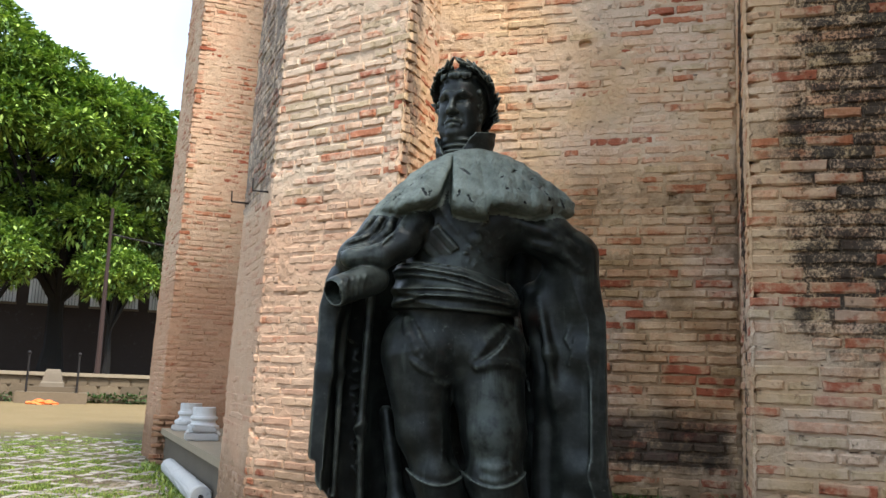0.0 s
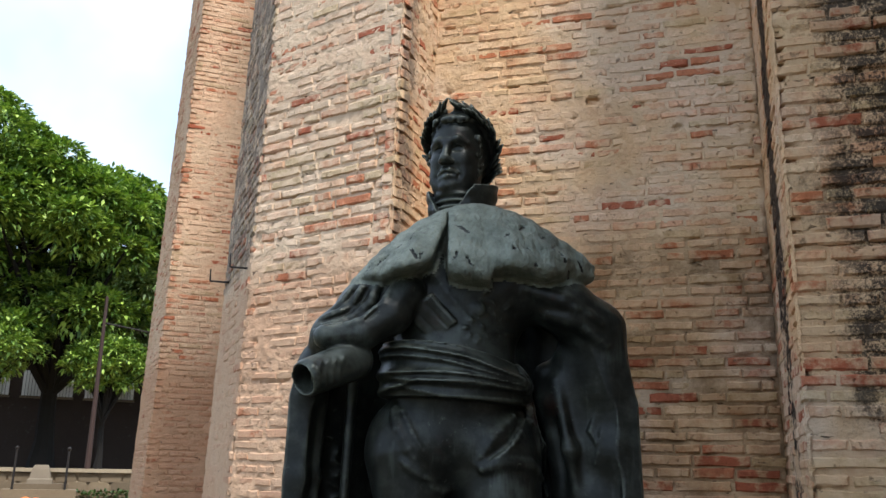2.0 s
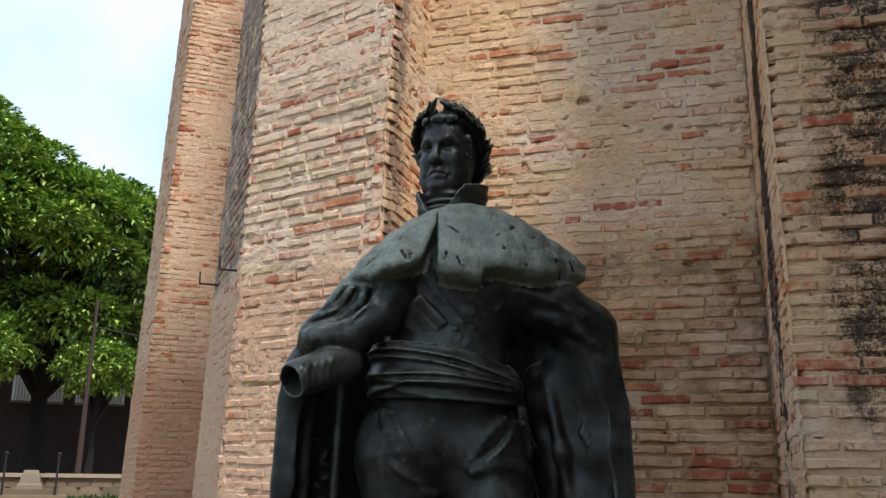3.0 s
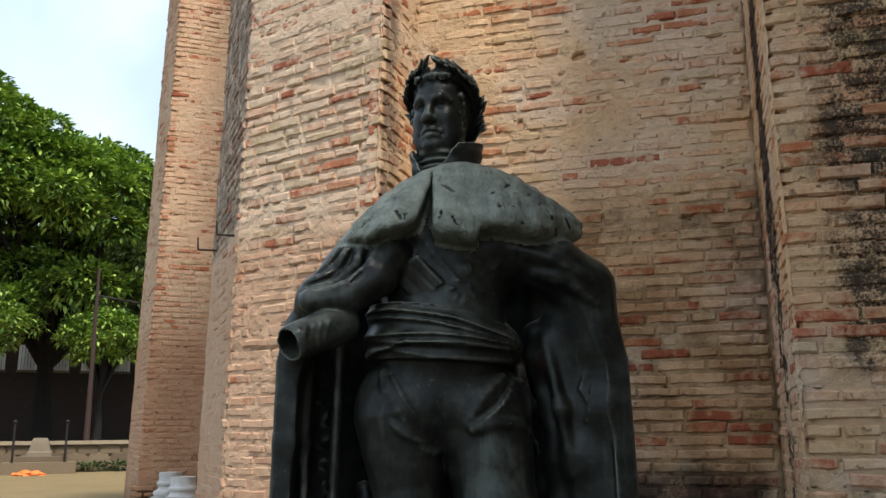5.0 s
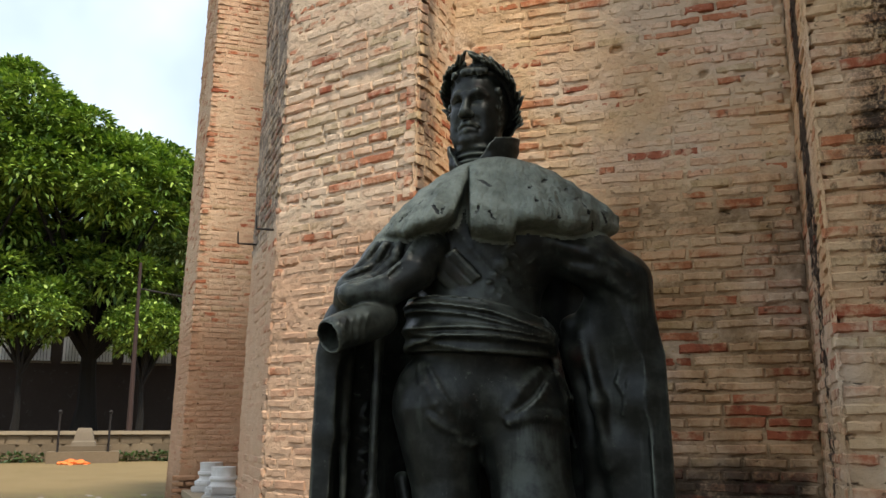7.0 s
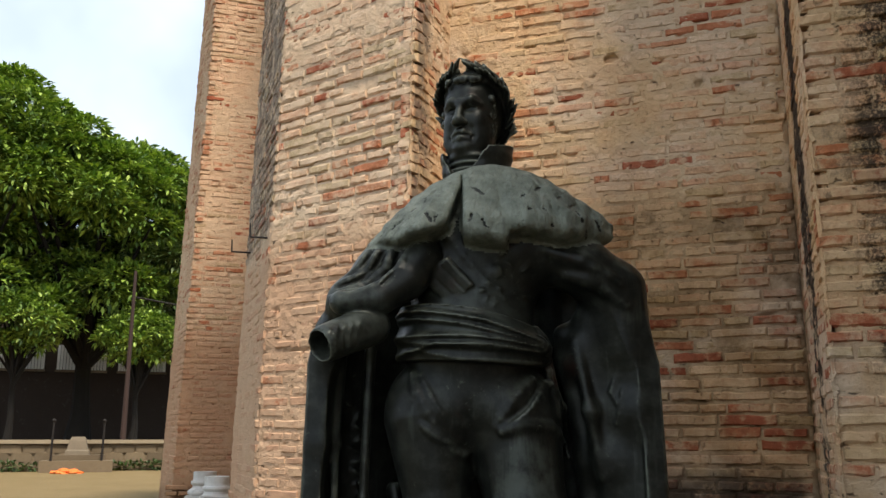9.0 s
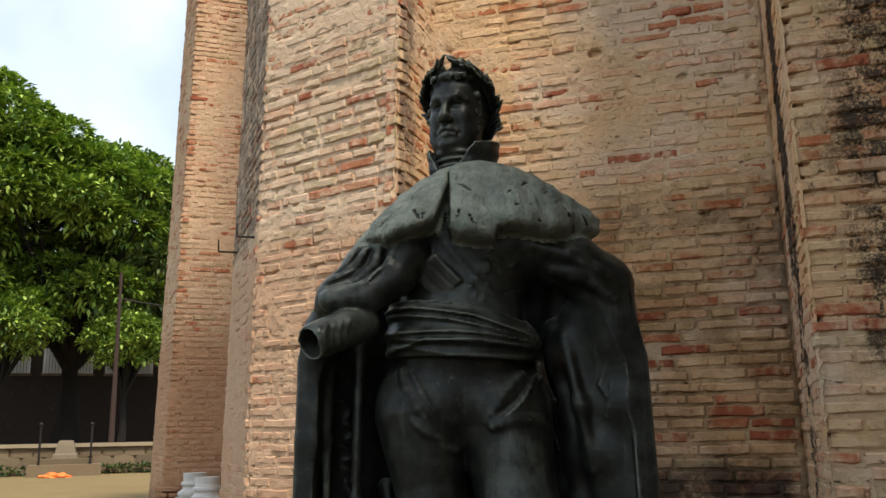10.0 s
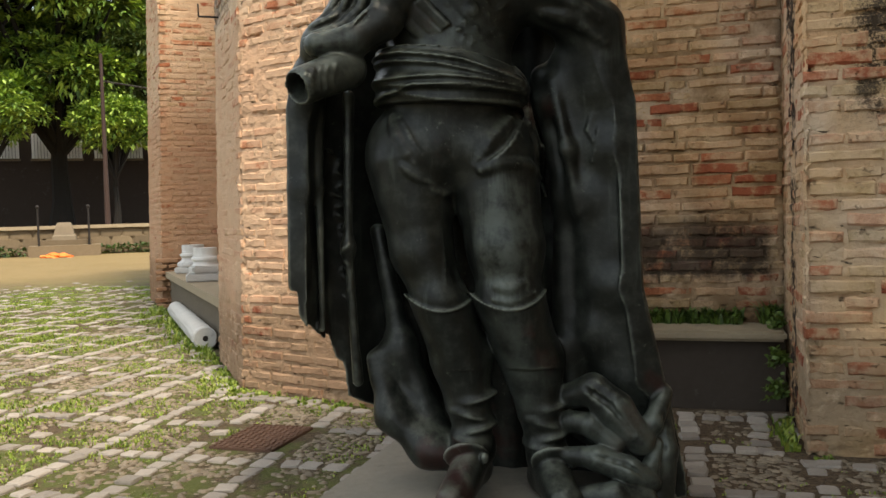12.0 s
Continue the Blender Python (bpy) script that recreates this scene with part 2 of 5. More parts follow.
def fur_material():
    m = Nodes("verdigris_bronze", 0.66, metal=0.15, spec=0.4)
    fine, mid, big = m.noise(75, 6, 0.7), m.noise(16, 6, 0.65), m.noise(4, 4)
    hair = m.noise(60, 4, 0.6, None, (1.0, 1.0, 0.22))
    colour = m.ramp(m.math("ADD", m.math("MULTIPLY", mid, 0.7), m.math("MULTIPLY", big, 0.3)), [(0.3, (0.10, 0.112, 0.09)), (0.5, (0.20, 0.222, 0.178)), (0.72, (0.31, 0.335, 0.275))])
    colour = m.mix(m.math("MULTIPLY", m.step(hair, 0.5, 0.72), 0.35), colour, (0.075, 0.085, 0.07))
    dark = m.step(m.noise(26, 6, 0.75), 0.62, 0.72)
    colour = m.mix(m.math("MULTIPLY", dark, 0.4), colour, (0.04, 0.045, 0.038))
    h = m.math("ADD", m.math("ADD", m.math("MULTIPLY", fine, 0.4), mid), m.math("MULTIPLY", hair, 0.7))
    return m.done(colour, m.math("SUBTRACT", h, m.math("MULTIPLY", dark, 0.5)), 1.0, 0.02)


def earth_material():
    m = Nodes("earth_and_moss", 0.96, spec=0.2)
    x, y, z = m.xyz()
    fine, mid, big = m.noise(45, 6, 0.7), m.noise(7, 6, 0.65), m.noise(1.1, 5)
    colour = m.ramp(fine, [(0.3, (0.03, 0.021, 0.013)), (0.5, (0.08, 0.056, 0.034)), (0.72, (0.155, 0.113, 0.07))])
    moss = m.step(m.math("ADD", m.math("MULTIPLY", mid, 0.7), m.math("MULTIPLY", big, 0.45)), 0.50, 0.64)
    moss = m.math("MULTIPLY", moss, m.step(m.math("ADD", m.math("MULTIPLY", x, -1.0), big), 0.1, 1.5))
    colour = m.mix(m.math("MULTIPLY", moss, 0.85), colour, m.mix(fine, (0.045, 0.062, 0.014), (0.125, 0.135, 0.038)))
    far = m.math("ADD", m.math("MULTIPLY", x, -0.62), m.math("MULTIPLY", y, 0.78))
    sand_fac = m.step(m.math("ADD", far, m.math("MULTIPLY", big, 3.0)), 15.0, 20.0)
    sand = m.mix(m.noise(0.7, 6), (0.15, 0.105, 0.045), (0.24, 0.175, 0.085))
    sand = m.mix(m.step(m.noise(2.5, 6, 0.7), 0.55, 0.75), sand, (0.14, 0.12, 0.045))
    colour = m.mix(sand_fac, colour, sand)
    chip = m.math("MULTIPLY", m.step(m.noise(95, 4, 0.6), 0.64, 0.70), m.math("SUBTRACT", 1.0, sand_fac))
    colour = m.mix(m.math("MULTIPLY", chip, 0.7), colour, (0.40, 0.36, 0.30))
    return m.done(colour, m.math("ADD", fine, mid), 0.8, 0.02)


def stone_material(name, a, b, scale=22.0, rough=0.85):
    m = Nodes(name, rough, spec=0.35)
    fine, mid = m.noise(scale * 3.5, 6, 0.7), m.noise(scale * 0.4, 6, 0.65)
    tone = m.mix(m.rand(), (0.68, 0.66, 0.63), (1.12, 1.10, 1.07))
    colour = m.mix(1.0, m.mix(m.math("ADD", m.math("MULTIPLY", fine, 0.5), m.math("MULTIPLY", mid, 0.5)), a, b), tone, "MULTIPLY")
    spot = m.step(m.noise(scale, 5, 0.7), 0.6, 0.7)
    colour = m.mix(m.math("MULTIPLY", spot, 0.4), colour, (0.09, 0.085, 0.07))
    return m.done(colour, m.math("ADD", m.math("MULTIPLY", fine, 0.5), mid), 0.6, 0.01)


def leaf_material(name, a, b, c):
    m = Nodes(name, 0.5, spec=0.4)
    colour = m.ramp(m.rand(), [(0.0, a), (0.5, b), (1.0, c)])
    out = m.t.nodes["Material Output"]
    glow, both = m.t.nodes.new("ShaderNodeBsdfTranslucent"), m.t.nodes.new("ShaderNodeMixShader")
    m.t.links.new(m.mix(1.0, colour, (1.25, 1.3, 0.5), "MULTIPLY"), glow.inputs["Color"])
    both.inputs["Fac"].default_value = 0.13
    m.t.links.new(m.b.outputs[0], both.inputs[1])
    m.t.links.new(glow.outputs[0], both.inputs[2])
    m.t.links.new(both.outputs[0], out.inputs["Surface"])
    return m.done(colour)


def plain_material(name, colour, rough=0.7, metal=0.0, grain=30.0, depth=0.75):
    m = Nodes(name, rough, metal)
    n = m.noise(grain, 5, 0.65)
    dark = tuple(c * depth for c in colour)
    return m.done(m.mix(n, dark, colour), n, 0.3, 0.005)


BRICK, MORTAR = brick_material(), mortar_material()
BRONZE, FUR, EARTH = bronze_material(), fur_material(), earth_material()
SETT = stone_material("granite_sett", (0.15, 0.133, 0.115), (0.40, 0.36, 0.315), 26)
PEBBLE = stone_material("pebble", (0.06, 0.045, 0.03), (0.34, 0.28, 0.205), 30)
MARBLE = stone_material("weathered_marble", (0.42, 0.42, 0.41), (0.72, 0.71, 0.69), 9, 0.6)
GREY_STONE = stone_material("grey_limestone", (0.21, 0.17, 0.115), (0.42, 0.345, 0.235), 10)
DAMP = stone_material("damp_render", (0.09, 0.072, 0.05), (0.19, 0.155, 0.11), 8)
SLAB = stone_material("plinth_slab", (0.11, 0.10, 0.08), (0.29, 0.265, 0.215), 7)
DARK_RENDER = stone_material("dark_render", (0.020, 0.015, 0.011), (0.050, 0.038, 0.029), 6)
POLE = plain_material("brown_painted_iron", (0.045, 0.024, 0.018), 0.7, 0.2)
RUST = plain_material("rusty_iron", (0.13, 0.07, 0.045), 0.8, 0.3, 40, 0.5)
IRON = plain_material("black_iron", (0.03, 0.025, 0.022), 0.6, 0.6)
BARK = plain_material("dark_bark", (0.009, 0.007, 0.005), 0.95, 0.0, 12, 0.4)
LEAF = leaf_material("glossy_leaf", (0.035, 0.08, 0.014), (0.13, 0.225, 0.028), (0.35, 0.46, 0.082))
LEAF_PALE = leaf_material("pale_leaf", (0.05, 0.10, 0.03), (0.13, 0.20, 0.06), (0.28, 0.36, 0.14))
GRASS = leaf_material("grass", (0.08, 0.135, 0.016), (0.17, 0.24, 0.03), (0.29, 0.32, 0.07))
FERN = leaf_material("fern", (0.03, 0.055, 0.01), (0.06, 0.11, 0.016), (0.11, 0.17, 0.03))
FRUIT = plain_material("orange_fruit", (0.5, 0.12, 0.01), 0.5)
CLOTH = plain_material("orange_cloth", (0.80, 0.20, 0.04), 0.8)
# near-black brick: the shade of the trees is put into its colour
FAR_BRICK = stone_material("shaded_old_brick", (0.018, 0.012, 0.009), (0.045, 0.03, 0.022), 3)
FAR_STONE = stone_material("ochre_masonry", (0.10, 0.072, 0.043), (0.21, 0.16, 0.10), 4)
PANE = plain_material("pale_window", (0.78, 0.78, 0.76), 0.5)
HEDGE = leaf_material("hedge_leaf", (0.02, 0.045, 0.01), (0.035, 0.07, 0.014), (0.06, 0.10, 0.02))


# ---- building helpers ----
def mesh_of(name, verts, faces, mat, smooth=False):
    me = bpy.data.meshes.new(name)
    me.from_pydata(verts, [], faces)
    me.materials.append(mat)
    if smooth:
        me.polygons.foreach_set("use_smooth", [True] * len(me.polygons))
    return me


def part(name, bm, material, parent, label=""):
    """Links a bmesh (or a mesh) as one mesh object under a thing."""
    me = bm
    if isinstance(bm, bmesh.types.BMesh):
        me = bpy.data.meshes.new(name)
        bmesh.ops.recalc_face_normals(bm, faces=bm.faces)
        bm.to_mesh(me)
        bm.free()
        me.materials.append(material)
    ob = new(name, me)
    ob.parent = parent
    if label:
        ob["label"] = label
    return ob


def box(bm, x0, x1, y0, y1, z0, z1, bevel=0.0, m=None):
    r = bmesh.ops.create_cube(bm, size=1, matrix=Matrix.Translation(((x0 + x1) / 2, (y0 + y1) / 2, (z0 + z1) / 2)) @ Matrix.Diagonal((x1 - x0, y1 - y0, z1 - z0, 1)))
    vs = r["verts"]
    if bevel:
        es = list({e for v in vs for e in v.link_edges})
        b = bmesh.ops.bevel(bm, geom=es, offset=bevel, segments=2, affect="EDGES")
        vs = list({v for f in b["faces"] for v in f.verts} | {v for v in vs if v.is_valid})
    if m is not None:
        bmesh.ops.transform(bm, matrix=m, verts=vs)
    return bm


def lathe(bm, profile, seg=36, m=Matrix.Identity(4), wob=0.0):
    rings = []
    for r, z in profile:
        rings.append([bm.verts.new(m @ Vector(((r + wob * noise.noise((r * 9 + i * 0.5, z * 11, 3))) * math.cos(2 * math.pi * i / seg), r * math.sin(2 * math.pi * i / seg), z))) for i in range(seg)])
    for a, b in zip(rings, rings[1:]):
        for i in range(seg):
            bm.faces.new((a[i], a[(i + 1) % seg], b[(i + 1) % seg], b[i]))
    bm.faces.new(rings[0][::-1])
    bm.faces.new(rings[-1])
    return bm


def tube(bm, pts, radii, seg=8):
    rings = []
    for i, p in enumerate(pts):
        a, b = Vector(pts[max(i - 1, 0)]), Vector(pts[min(i + 1, len(pts) - 1)])
        d = (b - a).normalized()
        u = d.orthogonal().normalized()
        v = d.cross(u)
        rings.append([bm.verts.new(Vector(p) + radii[i] * (u * math.cos(2 * math.pi * k / seg) + v * math.sin(2 * math.pi * k / seg))) for k in range(seg)])
    for a, b in zip(rings, rings[1:]):
        off = min(range(seg), key=lambda o: sum((a[k].co - b[(k + o) % seg].co).length for k in range(seg)))
        for k in range(seg):
            bm.faces.new((a[k], a[(k + 1) % seg], b[(k + 1 + off) % seg], b[(k + off) % seg]))
    bm.faces.new(rings[0][::-1])
    bm.faces.new(rings[-1])
    return bm


def prism(name, low, z0, z1, mat, lean=(0, 0)):
    """An upright solid on a plan, which may lean by so many metres a metre of height."""
    n = len(low)
    verts = [(x + lean[0] * z, y + lean[1] * z, z) for z in (z0, z1) for x, y in low]
    faces = [tuple(range(n))[::-1], tuple(range(n, 2 * n))] + [(i, (i + 1) % n, n + (i + 1) % n, n + i) for i in range(n)]
    me = mesh_of(name, verts, faces, mat)
    bm = bmesh.new()
    bm.from_mesh(me)
    bmesh.ops.recalc_face_normals(bm, faces=bm.faces)
    bm.to_mesh(me)
    bm.free()
    return new(name, me)


def inset(pts, d):
    """The plan drawn in by d on every side."""
    area = sum(a[0] * b[1] - b[0] * a[1] for a, b in zip(pts, pts[1:] + pts[:1]))
    s = 1 if area > 0 else -1
    out, n = [], len(pts)
    for i in range(n):
        p, q, r = (Vector(pts[k % n]) for k in (i - 1, i, i + 1))
        e, f = (q - p).normalized(), (r - q).normalized()
        a, b = Vector((-e.y, e.x)) * s, Vector((-f.y, f.x)) * s
        m = (a + b) / (1 + a.dot(b))
        out.append(tuple(q + m * d))
    return out


# ---- large structure ----
ground = prism("ground", [(-400, -300), (300, -300), (300, 400), (-400, 400)], -0.3, 0.0, EARTH)
tagged(ground, "mossy earth courtyard with setts, fading to ochre sand", "ground", kind="structure")

# plans of the brickwork: corners of the faces
A, B, C = (-0.91, 4.705), (-1.92, 5.04), (-2.62, 5.93)
LEAN_LEFT, LEAN_FAR = (0.021, 0.008), (0.024, 0.010)
F_, P_ = (-5.25, 9.05), (-6.20, 10.14)
SEAM_L, SEAM_R = (-0.915, 5.306), (1.075, 5.306)
RP = (1.07, 4.251)
D_ = (-1.86, 6.53)
W2 = (-4.49, 9.65)
PLANS = {
    "wall_back": ([(-1.3, 5.306), (1.5, 5.306), (1.5, 6.4), (-1.3, 6.4)], (0, 0), 9.5),
    "wall_pier_left": ([A, (-0.87, 5.4), (-1.0, 6.6), D_, C, B], LEAN_LEFT, 9.5),
    "wall_pier_right": ([RP, (5.5, 4.251), (5.5, 6.4), (1.08, 6.4)], (0, 0), 9.5),
    "wall_second": ([D_, W2, (-3.6, 10.4), (-1.0, 7.2)], (0, 0), 10.5),
    "wall_pier_far": ([F_, W2, (-3.9, 10.6), (-5.6, 11.6), P_], LEAN_FAR, 11.5),
}
WALL_LABELS = {
    "wall_back": "weathered buff and red brick wall of a niche",
    "wall_pier_left": "leaning brick buttress with patchy lime mortar",
    "wall_pier_right": "brick buttress blackened by lichen",
    "wall_second": "weathered brick wall behind a stone bench",
    "wall_pier_far": "tall leaning brick buttress with eroded foot",
}
WALLS = {}
for wall_name, (plan, lean, top) in PLANS.items():
    core = prism(wall_name, inset(plan, 0.03), 0.0, top, MORTAR, lean)
    WALLS[wall_name] = tagged(core, WALL_LABELS[wall_name], "wall", kind="structure")

# an unseen wall added to keep the sun off the niche and statue
tagged(prism("wall_sun_block", [(3.25, -2.5), (9, -2.5), (9, 4.22), (3.25, 4.22)], 0, 10.2, MORTAR), "unseen plain wall added to block the sun", "wall", kind="structure")
# the rest of the church closes the place
tagged(prism("wall_church", [(-1.0, 7.2), (5.5, 6.4), (14, 6.4), (14, 14), (-3.0, 12)], 0, 10.5, MORTAR), "plain brick body of the church", "wall", kind="structure")

# ---- plinth and paving ----
bm = bmesh.new()
box(bm, -0.56, 0.60, 2.62, 3.93, 0.0, 0.075, 0.012)
plinth = part("plinth", bm, SLAB, None)
tagged(plinth, "low worn grey stone slab on the paving", "plinth")

bm = bmesh.new()
cx, cy = -1.255, 4.06
box(bm, cx - 0.155, cx + 0.155, cy - 0.205, cy + 0.205, -0.02, 0.012, 0.003)
for i in range(9):
    for j in range(12):
        x, y = cx - 0.136 + i * 0.034, cy - 0.187 + j * 0.034
        if (i + j) % 2:
            box(bm, x - 0.013, x + 0.013, y - 0.005, y + 0.005, 0.012, 0.0165)
        else:
            box(bm, x - 0.005, x + 0.005, y - 0.013, y + 0.013, 0.012, 0.0165)
cover = part("manhole_cover", bm, RUST, None)
tagged(cover, "rusty iron manhole cover with a raised chequer pattern", "manhole cover")


def rough_block(rng, lx, ly, lz, chip=0.18):
    """A sett: a block with a domed, uneven top and worn corners."""
    vs, fs = [], []
    for k, (g, z) in enumerate(((1.0, -0.03), (1.0, lz * 0.55), (0.90, lz))):
        for i in range(8):
            cxn, cyn = ((1, 0.8), (0.82, 1), (-0.82, 1), (-1, 0.8), (-1, -0.8), (-0.82, -1), (0.82, -1), (1, -0.8))[i]
            q = 1.0
            w = g * (1 - chip * rng.random() * 0.6)
            vs.append((cxn / q * lx / 2 * w, cyn / q * ly / 2 * w, z + (rng.uniform(-0.1, 0.1) * lz if k else 0)))
    vs.append((0, 0, lz * rng.uniform(0.98, 1.06)))
    for k in range(2):
        for i in range(8):
            j = (i + 1) % 8
            fs.append((k * 8 + i, k * 8 + j, k * 8 + 8 + j, k * 8 + 8 + i))
    for i in range(8):
        fs.append((16 + i, 16 + (i + 1) % 8, 24))
    return vs, fs


def in_poly(x, y, pts):
    hit = False
    for (x0, y0), (x1, y1) in zip(pts, pts[1:] + pts[:1]):
        if (y0 > y) != (y1 > y) and x < (x1 - x0) * (y - y0) / (y1 - y0) + x0:
            hit = not hit
    return hit


BENCH_NICHE = [(-0.93, 4.96), (1.09, 4.96), (1.09, 5.31), (-0.93, 5.31)]
BENCH_SECOND = [C, D_, W2, F_]
SOLID = [p for p, _, _ in PLANS.values()] + [BENCH_NICHE, BENCH_SECOND, [(-0.56, 2.62), (0.60, 2.62), (0.60, 3.93), (-0.56, 3.93)]]
COVER = [(cx - 0.16, cy - 0.21), (cx + 0.16, cy - 0.21), (cx + 0.16, cy + 0.21), (cx - 0.16, cy + 0.21)]


def free(x, y, gap=0.0):
    for p in SOLID + [COVER]:
        if in_poly(x, y, p):
            return False
        if gap:
            for dx, dy in ((gap, 0), (-gap, 0), (0, gap), (0, -gap)):
                if in_poly(x + dx, y + dy, p):
                    return False
    return True


DU, DV = 0.43, 0.55


def grid_to_world(u, v):
    return -1.09 + u * DU - 0.07 * (v * DV), 4.25 + v * DV


rng = random.Random(5)
sett_spots = []
for k in range(-24, 9):
    n = int(22 / 0.106)
    for i in range(n):
        v = (-6.6 + i * 0.106) / DV
        x, y = grid_to_world(k, v)
        sett_spots.append((x, y, 4 + 90))
for k in range(-11, 26):
    for i in range(32 * 3):
        u = -24 + i // 3 + (0.27, 0.5, 0.73)[i % 3]
        x, y = grid_to_world(u, k)
        sett_spots.append((x, y, 0))
# a band of setts along the foot of the walls
for p, q in ((A, B), (B, C), (C, F_), ((1.0, 4.2), (1.02, 4.96)), ((1.07, 4.2), (3.0, 4.2))):
    p, q = Vector(p), Vector(q)
    d = (q - p).normalized()
    nrm = Vector((d.y, -d.x))
    if nrm.dot(Vector((0.7, 0.5)) - (p + q) / 2) < 0:
        nrm = -nrm
    for i in range(int((q - p).length / 0.125)):
        c = p + d * (i * 0.125 + 0.06) + nrm * 0.10
        sett_spots.append((c.x, c.y, math.degrees(math.atan2(d.y, d.x))))
sett_kinds = []
for i in range(10):
    vs, fs = rough_block(rng, rng.uniform(0.082, 0.098), rng.uniform(0.072, 0.090), rng.uniform(0.010, 0.018), 0.22)
    sett_kinds.append((vs, fs, mesh_of("sett", vs, fs, SETT)))
near_setts, far_setts = [], []
for x, y, a in sett_spots:
    far = -0.62 * x + 0.78 * y
    if not free(x, y, 0.03) or (far > 12 and rng.random() < (far - 10) / 6) or rng.random() < 0.08:
        continue
    if x > 2.6 or x < -11.5:
        continue
    m = pose(x + rng.uniform(-0.006, 0.006), y + rng.uniform(-0.006, 0.006), rng.uniform(-0.008, 0.001), rng.uniform(-4, 4), rng.uniform(-4, 4), a + rng.uniform(-12, 12))
    (near_setts if (-2.75 < x < 1.4 and 3.0 < y < 5.2 and len(near_setts) < 300) else far_setts).append((m, rng.randrange(10)))


def joined(name, items, kinds, mat, parent, label="", smooth=False):
    """Many small pieces in one mesh of kind stuff."""
    vs, fs = [], []
    for m, k in items:
        o = len(vs)
        kv, kf = kinds[k][0], kinds[k][1]
        vs.extend(tuple(m @ Vector(v)) for v in kv)
        fs.extend(tuple(i + o for i in f) for f in kf)
    ob = part(name, mesh_of(name, vs, fs, mat, smooth), mat, parent, label)
    ob["kind"] = "stuff"
    return ob


joined("setts", far_setts, sett_kinds, SETT, ground, "pale granite setts in a grid")

# pebbles between the sett lines
pebble_kinds = []
for i in range(8):
    pb = bmesh.new()
    bmesh.ops.create_icosphere(pb, subdivisions=1, radius=1)
    for v in pb.verts:
        v.co *= rng.uniform(0.8, 1.15)
    pebble_kinds.append(([tuple(v.co) for v in pb.verts], [tuple(q.index for q in f.verts) for f in pb.faces]))
    pb.free()
items = []
while len(items) < 12000:
    u, v = rng.uniform(-8, 7), rng.uniform(-3, 6)
    x, y = grid_to_world(u, v)
    near = min(abs(u - round(u)) * DU, abs(v - round(v)) * DV)
    if near < 0.055 or not free(x, y, 0.02) or x > 2.4:
        continue
    if noise.noise((x * 1.7, y * 1.7, 4)) < -0.12 and rng.random() < 0.8:
        continue
    r = rng.uniform(0.007, 0.021)
    items.append((pose(x, y, -0.002, 0, 0, rng.uniform(0, 360)) @ Matrix.Diagonal((r * rng.uniform(1, 1.8), r, r * 0.55, 1)), rng.randrange(8)))
joined("pebbles", items, pebble_kinds, PEBBLE, ground, "small brown and grey pebbles set in earth", True)


def blades(name, spots, mat, tall, label, category, wide=0.004):
    """Grass or herb blades, three bent strips a spot."""
    vs, fs = [], []
    for x, y, z, s in spots:
        for _ in range(3):
            a, lean_by = rng.uniform(0, 2 * math.pi), rng.uniform(0.2, 0.9)
            h = tall * s * rng.uniform(0.5, 1.1)
            dx, dy = math.cos(a), math.sin(a)
            w = wide * rng.uniform(0.7, 1.4)
            px, py = x + rng.uniform(-0.012, 0.012), y + rng.uniform(-0.012, 0.012)
            o = len(vs)
            mx, my = px + dx * h * lean_by * 0.35, py + dy * h * lean_by * 0.35
            vs += [(px - dy * w, py + dx * w, z), (px + dy * w, py - dx * w, z), (mx + dy * w, my - dx * w, z + h * 0.65), (mx - dy * w, my + dx * w, z + h * 0.65), (px + dx * h * lean_by, py + dy * h * lean_by, z + h * (1.05 - 0.3 * lean_by))]
            fs += [(o, o + 1, o + 2, o + 3), (o + 3, o + 2, o + 4)]
    ob = part(name, mesh_of(name, vs, fs, mat), mat, None)
    return tagged(ob, label, category, kind="stuff")


spots = []
while len(spots) < 42000:
    x, y = rng.uniform(-9, 2.2), rng.uniform(2.7, 12)
    u, v = (x + 1.09 + 0.07 * (y - 4.25)) / DU, (y - 4.25) / DV
    near = min(abs(u - round(u)) * DU, abs(v - round(v)) * DV)
    if (near < 0.05 and rng.random() < 0.85) or not free(x, y, 0.01):
        continue
    d = noise.noise((x * 1.3, y * 1.3, 9)) + 0.5 * noise.noise((x * 4, y * 4, 2)) + (0.10 if x < -0.7 else -0.3)
    if d < rng.uniform(-0.35, 0.40):
        continue
    spots.append((x, y, 0, rng.uniform(0.4, 1.0) * (0.6 + d)))
blades("grass", spots, GRASS, 0.030, "short yellow-green grass between the setts", "grass", 0.0028)
spots = []
for p, q, n, s in ((B, C, 150, 0.7), (C, F_, 600, 1.3), (A, B, 120, 0.6), ((1.04, 4.3), (1.06, 4.95), 90, 0.9), ((1.1, 4.2), (2.2, 4.2), 70, 0.6)):
    for _ in range(n):
        k = rng.random()
        x, y = p[0] + (q[0] - p[0]) * k, p[1] + (q[1] - p[1]) * k
        off = abs(rng.gauss(0, 0.09)) + 0.01
        nx, ny = (-0.6, -0.75) if x < 0 else (-0.35, -0.2)
        x, y = x + nx * off, y + ny * off
        if noise.noise((x * 2.1, y * 2.1, 1)) > -0.1 and free(x, y):
            spots.append((x, y, 0, s * rng.uniform(0.4, 1.1)))
blades("weeds", spots, GRASS, 0.06, "bright green weeds along the foot of the walls", "weeds", 0.006)

